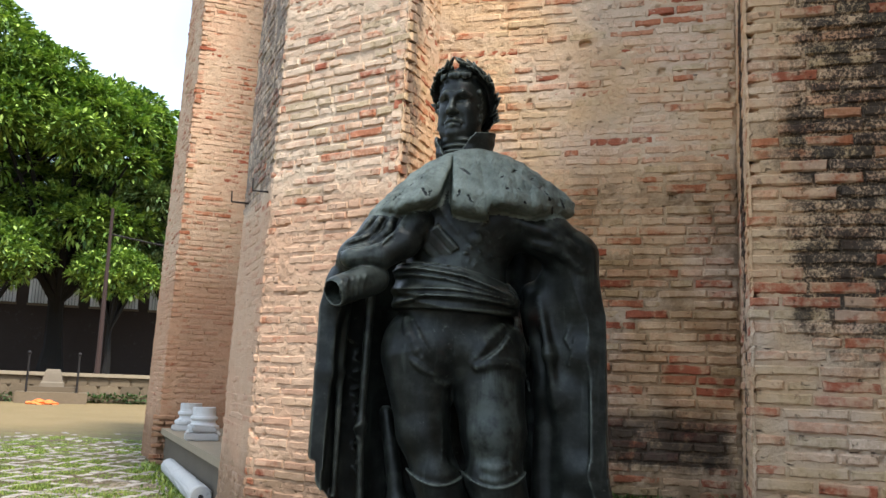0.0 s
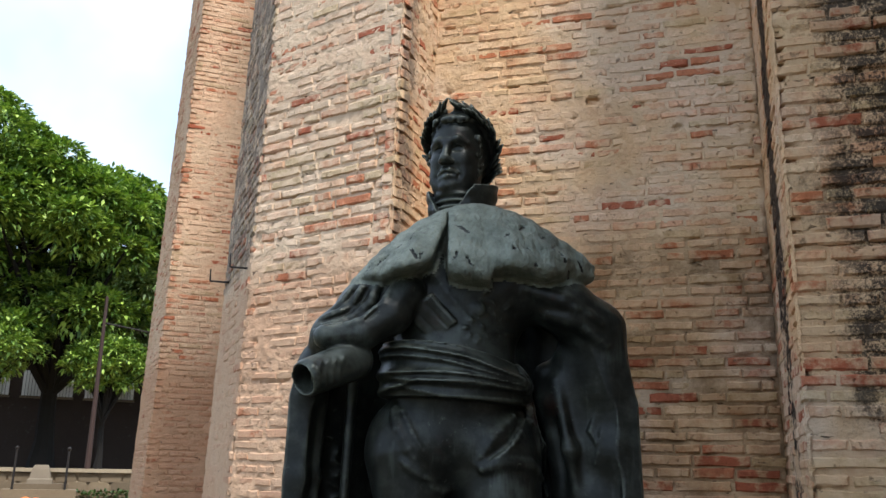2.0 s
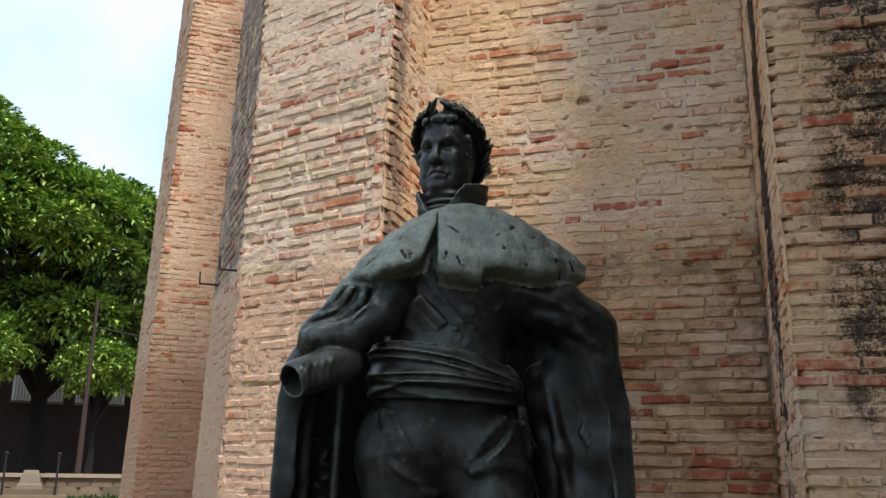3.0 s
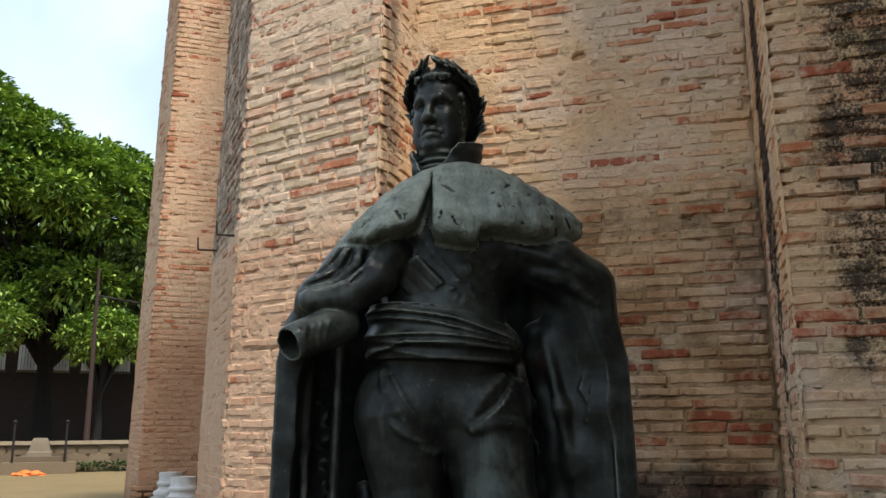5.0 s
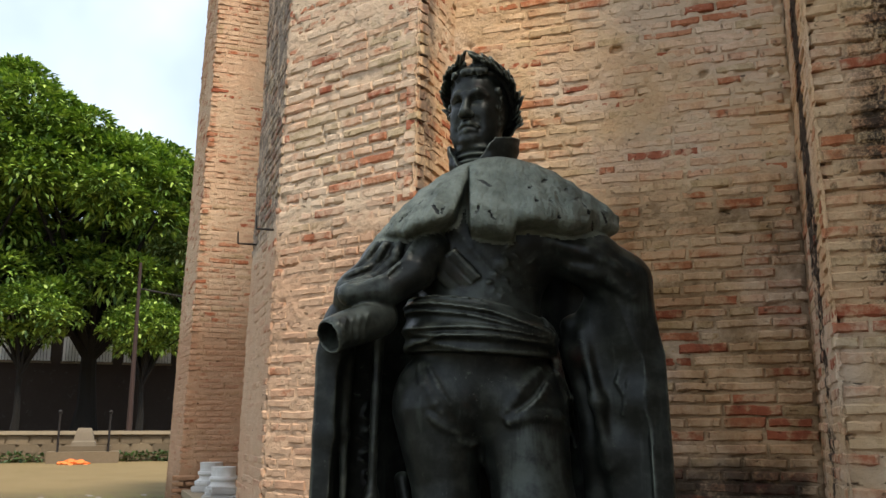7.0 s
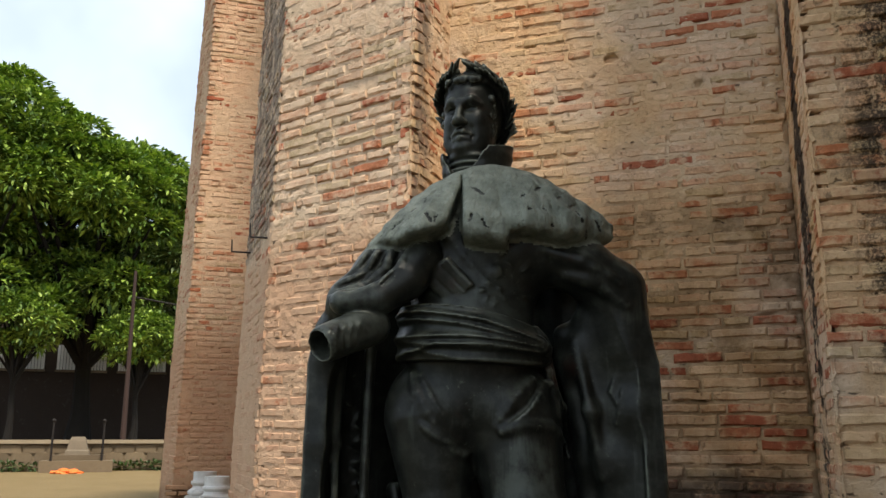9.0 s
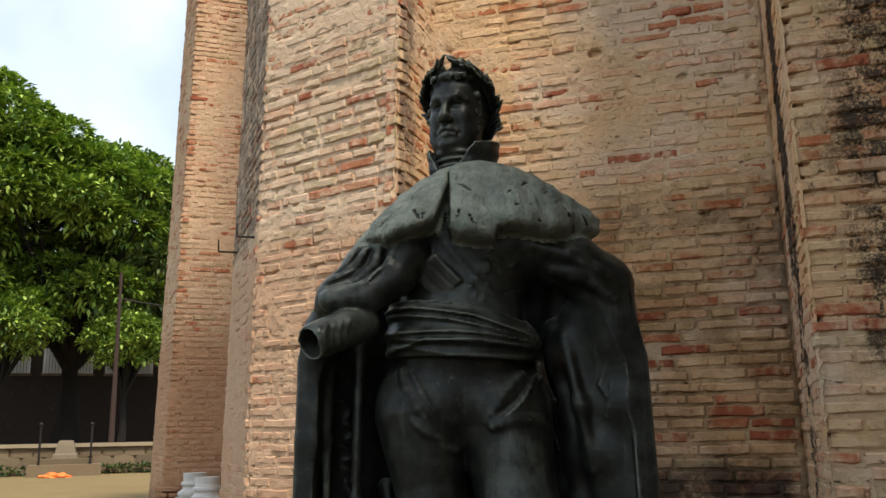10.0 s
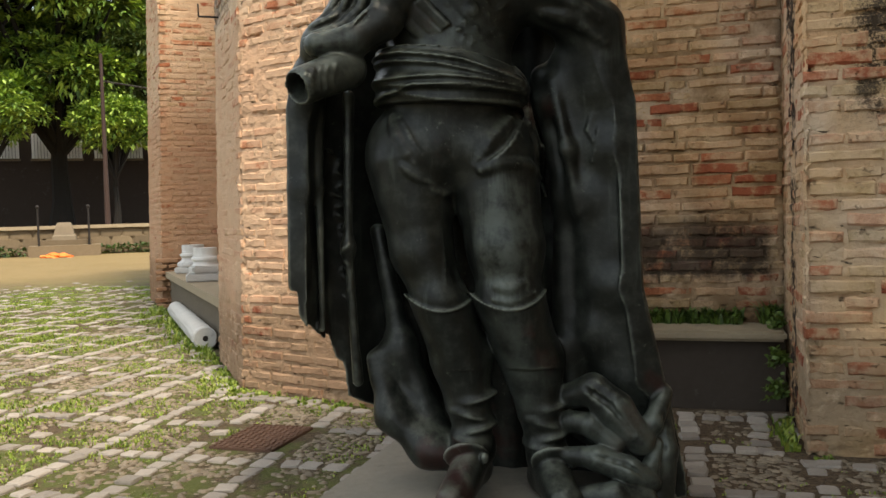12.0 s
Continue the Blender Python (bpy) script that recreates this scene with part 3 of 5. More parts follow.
# ---- benches ----
bm = bmesh.new()
box(bm, -0.90, 1.055, 5.00, 5.31, 0.0, 0.345)
bench = tagged(new("stone_bench"), "low bench with a worn stone seat in the brick niche", "bench")
part("base", bm, DARK_RENDER, bench, "dark brown rendered base")
bm = bmesh.new()
box(bm, -0.90, 1.06, 4.95, 5.31, 0.345, 0.395, 0.014)
part("seat", bm, GREY_STONE, bench, "worn grey stone seat slab")

spots = []
for _ in range(520):
    x = rng.uniform(0.2, 1.05)
    if noise.noise((x * 6, 3, 0)) > -0.25:
        spots.append((x, 5.29 - abs(rng.gauss(0, 0.035)), 0.394, rng.uniform(0.6, 1.3) * (1.5 if x > 0.9 else 1)))
blades("bench_weeds", spots, FERN, 0.075, "green weeds growing along the back of the bench", "weeds", 0.008)


def herb(name, x, y, z, size, count, label, lean_x=-0.5):
    """A leafy weed rooted in a joint: stems with small paired leaves."""
    herb_ob = tagged(new(name), label, "plant")
    herb_ob.location = (x, y, z)
    sb, vs, fs = bmesh.new(), [], []
    for _ in range(count):
        d = Vector((rng.uniform(-1, 0.2) + lean_x, rng.uniform(-0.9, 0.3), rng.uniform(-0.2, 1.0))).normalized()
        pts = [Vector((0, 0, 0)), d * size * 0.5 + Vector((0, 0, size * 0.1)), d * size]
        tube(sb, pts, [0.003, 0.002, 0.001], 4)
        for k in range(7):
            c = d * size * (0.3 + 0.1 * k)
            a = Vector((rng.uniform(-1, 1), rng.uniform(-1, 1), rng.uniform(-0.3, 1))).normalized()
            b = a.orthogonal().normalized() * 0.011
            o, l = len(vs), a * rng.uniform(0.018, 0.034)
            vs += [tuple(c), tuple(c + l * 0.5 + b), tuple(c + l), tuple(c + l * 0.5 - b)]
            fs.append((o, o + 1, o + 2, o + 3))
    part("stem", sb, FERN, herb_ob)
    part("foliage", mesh_of("foliage", vs, fs, FERN), FERN, herb_ob)["kind"] = "stuff"


herb("wall_weed", 1.055, 4.66, 0.30, 0.12, 14, "green leafy weed growing from the buttress foot")
herb("wall_weed", 1.05, 4.78, 0.12, 0.13, 14, "green leafy weed growing from the buttress foot")
herb("wall_weed", 1.06, 5.10, 0.41, 0.09, 12, "green weed at the end of the bench")

ax = (Vector(F_) - Vector(C)).normalized()
inward = Vector((ax.y, -ax.x))
if inward.x < 0:
    inward = -inward
bench_two = tagged(new("stone_bench"), "long low bench with stone slab, holding marble fragments", "bench")


def along(s, d, z):
    p = Vector(C) + ax * s + inward * d
    return (p.x, p.y, z)


length = (Vector(F_) - Vector(C)).length
for nm, d0, z0, z1, mat, lab in (("base", 0.09, 0.0, 0.36, DAMP, "damp grey-brown base"), ("seat", 0.04, 0.36, 0.43, GREY_STONE, "worn stone seat")):
    pts = [along(s, d, 0)[:2] for s, d in ((-0.05, d0), (length + 0.05, d0), (length + 0.05, 1.0), (-0.05, 1.0))]
    ob = prism(nm, pts, z0, z1, mat)
    ob.parent = bench_two
    ob["label"] = lab


def column_base(s, d, scale, turn, tip=0.0):
    """A marble attic column base: two tori, a hollow between and a square foot."""
    ob = tagged(new("carved_marble"), "weathered white marble column base on the bench", "carved stone")
    ob.matrix_world = Matrix.Translation(along(s, d, 0.432)) @ pose(0, 0, 0, tip, 0, turn)
    fb = bmesh.new()
    box(fb, -0.2 * scale, 0.2 * scale, -0.2 * scale, 0.2 * scale, 0, 0.08 * scale, 0.012)
    part("foot", fb, MARBLE, ob)
    prof = [(0.19, 0.08), (0.205, 0.095), (0.21, 0.12), (0.2, 0.145), (0.175, 0.155), (0.155, 0.175), (0.15, 0.20), (0.165, 0.215), (0.178, 0.235), (0.172, 0.26), (0.15, 0.268), (0.145, 0.30), (0.15, 0.38)]
    part("moulding", lathe(bmesh.new(), [(r * scale, z * scale) for r, z in prof], 36, Matrix.Identity(4), 0.012), MARBLE, ob)


column_base(3.6, 0.30, 0.80, 12)
column_base(2.65, 0.30, 0.78, 40)
fb = bmesh.new()
box(fb, -0.16, 0.16, -0.13, 0.13, 0, 0.07, 0.012)
box(fb, -0.13, 0.12, -0.10, 0.11, 0.07, 0.14, 0.02, pose(0, 0, 0, 0, 4, 12))
fragment = part("marble_fragment", fb, MARBLE, None)
fragment.matrix_world = Matrix.Translation(along(2.1, 0.2, 0.433)) @ pose(0, 0, 0, 0, 0, 35)
tagged(fragment, "broken moulded piece of white marble on the bench", "stone fragment")

# the column shaft that lies on the paving
shaft_a, shaft_b = Vector((-2.998, 6.36, 0.092)), Vector((-4.565, 8.30, 0.085))
sd = shaft_b - shaft_a
prof = [(0.082, 0.0), (0.092, 0.012)] + [(0.092 - 0.008 * k / 10, 0.02 + (sd.length - 0.03) * k / 10) for k in range(11)] + [(0.07, sd.length)]
shaft = tagged(new("fallen_column"), "fallen grey marble column shaft lying on the paving", "column shaft")
shaft.matrix_world = Matrix.Translation(shaft_a) @ sd.to_track_quat("Z", "Y").to_matrix().to_4x4()
part("drum", lathe(bmesh.new(), prof, 40, Matrix.Identity(4), 0.008), MARBLE, shaft)
# black disc on the end face: a hole's darkness put into the colour
part("socket", lathe(bmesh.new(), [(0.022, -0.003), (0.022, 0.03)], 12), IRON, shaft, "black disc that stands for a dark dowel hole")

# iron hooks on the side of the buttress
for px, py, pz in ((-1.945, 5.135, 2.30), (-2.48, 5.79, 2.375)):
    hook = tagged(new("wall_hook"), "thin black iron hook fixed in the brickwork", "hook")
    hook.location = (px + 0.05, py + 0.02, pz)
    o = Vector((-0.79, -0.62, 0))
    t = Vector((-0.9, -0.35, 0.05))
    hb = bmesh.new()
    tube(hb, [Vector((0, 0, 0)), o * 0.06, o * 0.06 + t * 0.09], [0.007, 0.007, 0.006], 6)
    part("arm", hb, IRON, hook)
    hb = bmesh.new()
    tube(hb, [o * 0.06 + t * 0.09, o * 0.06 + t * 0.092 + Vector((0, 0, 0.085))], [0.006, 0.005], 6)
    part("tip", hb, IRON, hook)

# rendered panel on the side of the left buttress
nrm = Vector((-0.786, -0.618, 0))
pb = bmesh.new()
rows_n, cols_n = 36, 20
verts = []
for j in range(rows_n + 1):
    z = 0.42 + (2.36 - 0.42) * j / rows_n
    for i in range(cols_n + 1):
        k = i / cols_n
        edge = noise.noise((k * 5, z * 3, 2)) * 0.05
        p = Vector((B[0] + (C[0] - B[0]) * (0.015 + 0.97 * k) + LEAN_LEFT[0] * z, B[1] + (C[1] - B[1]) * (0.015 + 0.97 * k) + LEAN_LEFT[1] * z, z + (edge if j in (0, rows_n) else 0)))
        rim = min(j, rows_n - j, i, cols_n - i)
        p += nrm * ((-0.001 + 0.006 * noise.noise((k * 4, z * 4, 7)) + 0.003 * noise.noise((k * 13, z * 17, 3))) if rim else -0.012)
        verts.append(pb.verts.new(p))
for j in range(rows_n):
    for i in range(cols_n):
        a = j * (cols_n + 1) + i
        pb.faces.new((verts[a], verts[a + 1], verts[a + cols_n + 2], verts[a + cols_n + 1]))
part("plaster_patch", pb, MORTAR, WALLS["wall_pier_left"], "uneven grey-pink lime plaster")

# ---- the statue: one solid modelled as a distance field ----
def begin(step, lo, hi):
    """Clears the field and lays its sampling grid."""
    global H, LO, HI, AXES, FIELD, CAPE_ID
    H, LO, HI = step, np.array(lo), np.array(hi)
    AXES = [np.arange(LO[i], HI[i], H, dtype=np.float32) for i in range(3)]
    FIELD = np.full([len(a) for a in AXES], 1.0, dtype=np.float32)
    CAPE_ID = np.full(FIELD.shape, 1.0, dtype=np.float32)


begin(0.0056, (-0.64, -0.46, 0.055), (0.84, 0.42, 2.02))


def window(lo, hi):
    """The slices of the field round a box, and its coordinates."""
    s = []
    for i in range(3):
        a = int(max(0, math.floor((lo[i] - LO[i]) / H)))
        b = int(min(len(AXES[i]), math.ceil((hi[i] - LO[i]) / H) + 1))
        s.append(slice(a, max(b, a + 1)))
    x, y, z = (AXES[i][s[i]] for i in range(3))
    return tuple(s), x[:, None, None], y[None, :, None], z[None, None, :]


def smin(a, b, k):
    if k <= 0:
        return np.minimum(a, b)
    h = np.clip(0.5 + 0.5 * (b - a) / k, 0, 1)
    return b + (a - b) * h - k * h * (1 - h)


def join(s, d, k, carve=False):
    if carve:
        FIELD[s] = -smin(-FIELD[s], d, k)
    else:
        FIELD[s] = smin(FIELD[s], d, k)


def limb(a, b, ra, rb, k=0.03, carve=False):
    """A tapered round limb from a to b."""
    a, b = np.array(a, float), np.array(b, float)
    r = max(ra, rb) + k + 0.02
    s, x, y, z = window(np.minimum(a, b) - r, np.maximum(a, b) + r)
    d = b - a
    t = np.clip(((x - a[0]) * d[0] + (y - a[1]) * d[1] + (z - a[2]) * d[2]) / (d @ d), 0, 1)
    dist = np.sqrt((x - a[0] - t * d[0]) ** 2 + (y - a[1] - t * d[1]) ** 2 + (z - a[2] - t * d[2]) ** 2) - (ra + (rb - ra) * t)
    join(s, dist.astype(np.float32), k, carve)


def chain(pts, radii, k=0.03, carve=False):
    for i in range(len(pts) - 1):
        limb(pts[i], pts[i + 1], radii[i], radii[i + 1], k, carve)


def blob(c, r, k=0.03, carve=False, turn=None):
    """An ellipsoid; turn holds three axes as rows."""
    c, r = np.array(c, float), np.array(r, float)
    m = r.max() + k + 0.02
    s, x, y, z = window(c - m, c + m)
    p = (x - c[0], y - c[1], z - c[2])
    if turn is not None:
        p = tuple(ax[0] * p[0] + ax[1] * p[1] + ax[2] * p[2] for ax in turn)
    q = np.sqrt((p[0] / r[0]) ** 2 + (p[1] / r[1]) ** 2 + (p[2] / r[2]) ** 2)
    g = np.sqrt((p[0] / r[0] ** 2) ** 2 + (p[1] / r[1] ** 2) ** 2 + (p[2] / r[2] ** 2) ** 2) + 1e-6
    join(s, (q * (q - 1) / g).astype(np.float32), k, carve)


def axes_for(d, up=(0, 0, 1)):
    d = Vector(d).normalized()
    u = d.cross(Vector(up)).normalized()
    return (tuple(d), tuple(u), tuple(u.cross(d)))


def front(x0, z0):
    """The depth of the foremost surface at a place of the figure's front."""
    i = int(np.clip(round((x0 - LO[0]) / H), 0, len(AXES[0]) - 1))
    k = int(np.clip(round((z0 - LO[2]) / H), 0, len(AXES[2]) - 1))
    col = FIELD[i, :, k] < 0
    return float(AXES[1][int(np.argmax(col))]) if col.any() else 0.0


def crease(pts, r, k, sink=0.5, carve=False):
    """A fold laid on the front, along points given as (across, up); r runs from end to end."""
    line = []
    for (x0, z0), (x1, z1) in zip(pts, pts[1:]):
        for t in (0.0, 0.34, 0.67):
            line.append((x0 + (x1 - x0) * t, z0 + (z1 - z0) * t))
    line.append(pts[-1])
    deep = [front(x0, z0) for x0, z0 in line]
    deep = [sum(deep[max(0, i - 1):i + 2]) / len(deep[max(0, i - 1):i + 2]) for i in range(len(deep))]
    n = len(line) - 1
    rad = [r * (0.35 + 0.65 * math.sin(math.pi * min(0.95, 0.1 + i / n))) for i in range(n + 1)]
    chain([(x0, y0 + rr * sink, z0) for (x0, z0), y0, rr in zip(line, deep, rad)], rad, k, carve)


# cloak: a long folded mantle open at the front
s, x, y, z = window(LO, HI)
hgt = np.clip((z - 0.08) / 1.55, 0, 1)
ccx = 0.075
flare = 0.07 * np.clip((0.75 - z) / 0.65, 0, 1)
th = np.arctan2(y + 0.02, x - ccx)
rx = np.where(x > ccx, 0.520 + flare * 1.6, 0.540 - 0.05 * np.clip((0.7 - z) / 0.6, 0, 1)) * (1 - 0.16 * np.clip((z - 1.35) / 0.3, 0, 1))
ry = 0.30 + 0.04 * (1 - hgt)
rho = np.sqrt(((x - ccx) / rx) ** 2 + ((y + 0.02) / ry) ** 2)
fold = 0.075 * (np.abs(np.sin(6.5 * th + 0.5 * np.sin(1.3 * z + 1.0))) - 0.6) + 0.022 * np.sin(19 * th + 0.8 * z)
shell = np.abs(rho - 1 + fold * (0.4 + 0.6 * (1 - hgt))) * 0.33 - 0.016
hem = np.interp(AXES[0], [-0.52, -0.471, -0.466, -0.404, -0.382, -0.356, -0.345, -0.264, -0.254, -0.086, 0.0, 0.05, 0.85], [0.78, 0.77, 0.69, 0.60, 0.52, 0.50, 0.385, 0.335, 0.27, 0.155, 0.12, 0.06, 0.06]).astype(np.float32)[:, None, None]
front_cut = -(y + 0.055 + 0.03 * np.sin(2.0 * z))
crest = 1.74 - 0.46 * np.clip(0.075 - x, 0, 1) - 0.30 * np.clip(x - 0.075, 0, 1)
cut = np.maximum(np.maximum(hem - z, z - crest), front_cut)
join(s, np.maximum(shell, cut).astype(np.float32), 0.01)
del th, rho, fold, shell, cut

# long folds of the mantle, soft and hanging straight
chain([(-0.42, -0.03, 1.46), (-0.445, -0.045, 1.1), (-0.470, -0.04, 0.80)], [0.03, 0.018, 0.010], 0.05)
chain([(-0.385, -0.01, 1.44), (-0.395, -0.02, 1.1), (-0.40, -0.015, 0.64)], [0.02, 0.010, 0.008], 0.03)
chain([(-0.30, 0.05, 1.40), (-0.315, 0.04, 0.9), (-0.30, 0.05, 0.45)], [0.02, 0.014, 0.016], 0.05)
chain([(-0.24, 0.10, 0.52), (-0.19, 0.06, 0.33), (-0.07, 0.02, 0.22), (0.03, 0.0, 0.20)], [0.03, 0.045, 0.05, 0.05], 0.06)
chain([(-0.22, 0.14, 0.95), (-0.15, 0.12, 0.55), (-0.03, 0.08, 0.26)], [0.025, 0.04, 0.05], 0.08)
chain([(0.50, 0.0, 1.60), (0.535, -0.01, 1.2), (0.545, -0.01, 0.75), (0.60, -0.02, 0.46)], [0.075, 0.040, 0.04, 0.045], 0.07)
chain([(0.42, 0.03, 1.50), (0.47, 0.02, 1.05), (0.49, 0.02, 0.6), (0.57, 0.0, 0.36)], [0.05, 0.035, 0.04, 0.05], 0.08)
chain([(0.34, 0.06, 1.45), (0.40, 0.05, 1.05), (0.40, 0.06, 0.55), (0.44, 0.04, 0.3)], [0.035, 0.03, 0.045, 0.05], 0.06)
chain([(0.37, 0.0, 1.42), (0.405, -0.03, 1.2), (0.44, -0.02, 1.0)], [0.008, 0.016, 0.004], 0.04)

# legs, riding boots with cut, flaring tops
LEGS = (((-0.10, 0.0, 1.17), (-0.070, -0.03, 0.89), (-0.016, -0.05, 0.73), (0.050, -0.005, 0.53), (0.082, -0.03, 0.28), (0.146, 0.099, 0.082, 0.096, 0.060), (0.02, -0.012)),
        ((0.165, 0.0, 1.17), (0.200, -0.05, 0.89), (0.207, -0.075, 0.73), (0.278, -0.03, 0.52), (0.318, -0.04, 0.25), (0.153, 0.122, 0.097, 0.097, 0.062), (0.24, -0.028)))
for hip, thigh, knee, calf, ankle, rad, (tilt, dip) in LEGS:
    chain([hip, thigh, knee, calf], [rad[0], rad[1], rad[2], rad[3] * 0.9], 0.03)
    chain([knee, calf, ankle], [rad[2], rad[3], rad[4]], 0.03)
    k, a = np.array(knee), np.array(ankle)
    s, x, y, z = window(k - np.array((0.18, 0.18, 0.25)), k + np.array((0.18, 0.18, 0.1)))
    ox, oy = x - k[0] - 0.25 * (k[2] - z) * 1.2, y - k[1] - 0.06 * (k[2] - z)
    bulge = rad[2] + 0.016 - 0.11 * np.clip(k[2] - z - 0.02, -0.05, 0.3)
    rim = z - (k[2] - 0.028 + tilt * (x - k[0]) + 3.2 * (x - k[0] + dip) ** 2)
    join(s, np.maximum(np.sqrt(ox ** 2 + oy ** 2) - bulge, np.maximum(rim, k[2] - 0.22 - z)).astype(np.float32), 0.012)
    ring = np.sqrt((np.sqrt(ox ** 2 + oy ** 2) - bulge - 0.002) ** 2 + (rim + 0.002) ** 2) - 0.0055
    join(s, ring.astype(np.float32), 0.004)
    # leather sagging into folds over the instep
    for q, dz in enumerate((0.125, 0.075, 0.03, -0.01)):
        c = a + (0.010 * (-1) ** q, -0.004, dz)
        tip = 0.25 * (-1) ** q
        blob(c, (rad[4] + 0.014 - 0.002 * q, rad[4] + 0.012, 0.015), 0.022, False, ((math.cos(tip), 0, math.sin(tip)), (0, 1, 0), (-math.sin(tip), 0, math.cos(tip))))
toe_l, toe_r = (0.005, -0.225, 0.125), (0.345, -0.245, 0.125)
for leg, toe in ((LEGS[0], toe_l), (LEGS[1], toe_r)):
    ankle = np.array(leg[4])
    heel = ankle + (0.0, 0.045, -0.12)
    limb(ankle + (0, 0, -0.04), heel, 0.060, 0.055, 0.03)
    limb(ankle + (0, -0.02, -0.05), toe, 0.062, 0.042, 0.03)
    limb(heel, toe, 0.055, 0.050, 0.03)
    # spur strap over the instep, with its button
    mid = ankle * 0.62 + np.array(toe) * 0.38 + (0, 0.0, 0.012)
    blob(mid, (0.072, 0.016, 0.058), 0.004, False, ((1, 0, 0), (0, 0.86, 0.5), (0, -0.5, 0.86)))
    blob(mid + (0.058, -0.03, 0.0), (0.014, 0.014, 0.018), 0.004)

# hips, belly, chest
blob((0.03, 0.03, 1.24), (0.262, 0.172, 0.17), 0.05)
blob((0.035, -0.01, 1.44), (0.205, 0.160, 0.22), 0.05)
blob((0.045, 0.02, 1.68), (0.245, 0.165, 0.22), 0.06)
limb((0.03, -0.165, 1.22), (0.033, -0.13, 1.04), 0.006, 0.012, 0.03, True)
limb((0.036, -0.12, 1.04), (0.062, -0.09, 0.80), 0.018, 0.030, 0.03, True)
# creases of the breeches, drawn up to the hip
crease([(0.108, 1.150), (0.155, 1.225), (0.225, 1.300)], 0.013, 0.016)
crease([(0.128, 1.138), (0.19, 1.185), (0.285, 1.285)], 0.016, 0.018)
crease([(0.185, 1.195), (0.225, 1.225), (0.262, 1.290)], 0.010, 0.012)
crease([(0.125, 1.135), (0.20, 1.155), (0.27, 1.150), (0.315, 1.11)], 0.014, 0.02)
crease([(0.145, 1.172), (0.20, 1.215), (0.24, 1.27)], 0.007, 0.012, 0.0, True)
crease([(0.29, 1.27), (0.30, 1.20), (0.315, 1.13)], 0.009, 0.012)
crease([(-0.155, 1.312), (-0.135, 1.25), (-0.085, 1.165), (-0.03, 1.10)], 0.012, 0.018)
crease([(-0.125, 1.305), (-0.095, 1.24), (-0.06, 1.19)], 0.008, 0.014)
crease([(-0.12, 1.155), (-0.075, 1.12), (-0.04, 1.105)], 0.011, 0.016)
crease([(-0.05, 1.09), (0.0, 1.068), (0.03, 1.075)], 0.009, 0.014)
crease([(0.16, 0.775), (0.205, 0.765), (0.25, 0.785)], 0.014, 0.014)
crease([(0.15, 0.735), (0.20, 0.725), (0.28, 0.755)], 0.010, 0.010)
crease([(-0.005, 0.96), (0.0, 0.86), (0.005, 0.76)], 0.004, 0.008)

# sash: cloth wound round the waist, its folds drawn together at the hip
s, x, y, z = window((-0.3, -0.32, 1.24), (0.36, 0.28, 1.60))
rr = np.sqrt(((x - 0.035) / 0.262) ** 2 + ((y + 0.005) / 0.215) ** 2)
gx = AXES[0][s[0]][:, None, None]
press = np.zeros((len(AXES[0][s[0]]), 1, len(AXES[2][s[2]])), np.float32)
for xs, zs, amp in (((-0.2, -0.09, 0.06, 0.195, 0.28), (1.532, 1.529, 1.512, 1.482, 1.45), 0.012),
                    ((-0.12, -0.06, 0.07, 0.20, 0.28), (1.500, 1.490, 1.468, 1.425, 1.40), 0.016),
                    ((-0.22, -0.15, 0.0, 0.15, 0.28), (1.482, 1.480, 1.458, 1.422, 1.392), 0.011),
                    ((-0.24, -0.19, 0.02, 0.14, 0.28), (1.428, 1.424, 1.420, 1.408, 1.385), 0.014),
                    ((-0.25, -0.17, -0.097, 0.08, 0.28), (1.421, 1.408, 1.397, 1.396, 1.374), 0.010),
                    ((-0.26, -0.226, -0.14, -0.08, 0.28), (1.362, 1.362, 1.382, 1.398, 1.37), 0.009),
                    ((-0.26, -0.2, -0.14, 0.0, 0.28), (1.374, 1.374, 1.380, 1.35, 1.345), 0.005)):
    dz = AXES[2][s[2]][None, None, :] - np.interp(gx, xs, zs).astype(np.float32)
    press = press + 1.55 * amp * np.where(dz > 0, np.exp(-dz / 0.014), np.exp(-(dz / 0.0085) ** 2)) * np.clip((1 - np.abs(gx - 0.035) / 0.285) * 4, 0, 1)
band = (rr - 1) * 0.2 - press + 0.018 + 0.10 * np.clip(z - 1.44, 0, 1)
top_edge, low_edge = z - (1.512 - 0.15 * x - 0.4 * x ** 2), (1.345 - 0.05 * x) - z
join(s, np.maximum(band, np.maximum(top_edge, low_edge)).astype(np.float32), 0.006)
# gathered knot and flat hanging tail of the sash
for i in range(4):
    crease([(0.235 + 0.006 * i, 1.455 - 0.03 * i), (0.268, 1.40 - 0.015 * i), (0.285, 1.33)], 0.012, 0.006)
for i in range(3):
    crease([(0.272 + 0.014 * i, 1.37), (0.288 + 0.013 * i, 1.25), (0.322 + 0.012 * i, 1.14), (0.342 + 0.006 * i, 1.055)], 0.013, 0.006)
crease([(0.215, 1.475), (0.25, 1.51), (0.275, 1.555)], 0.006, 0.004, 0.0)

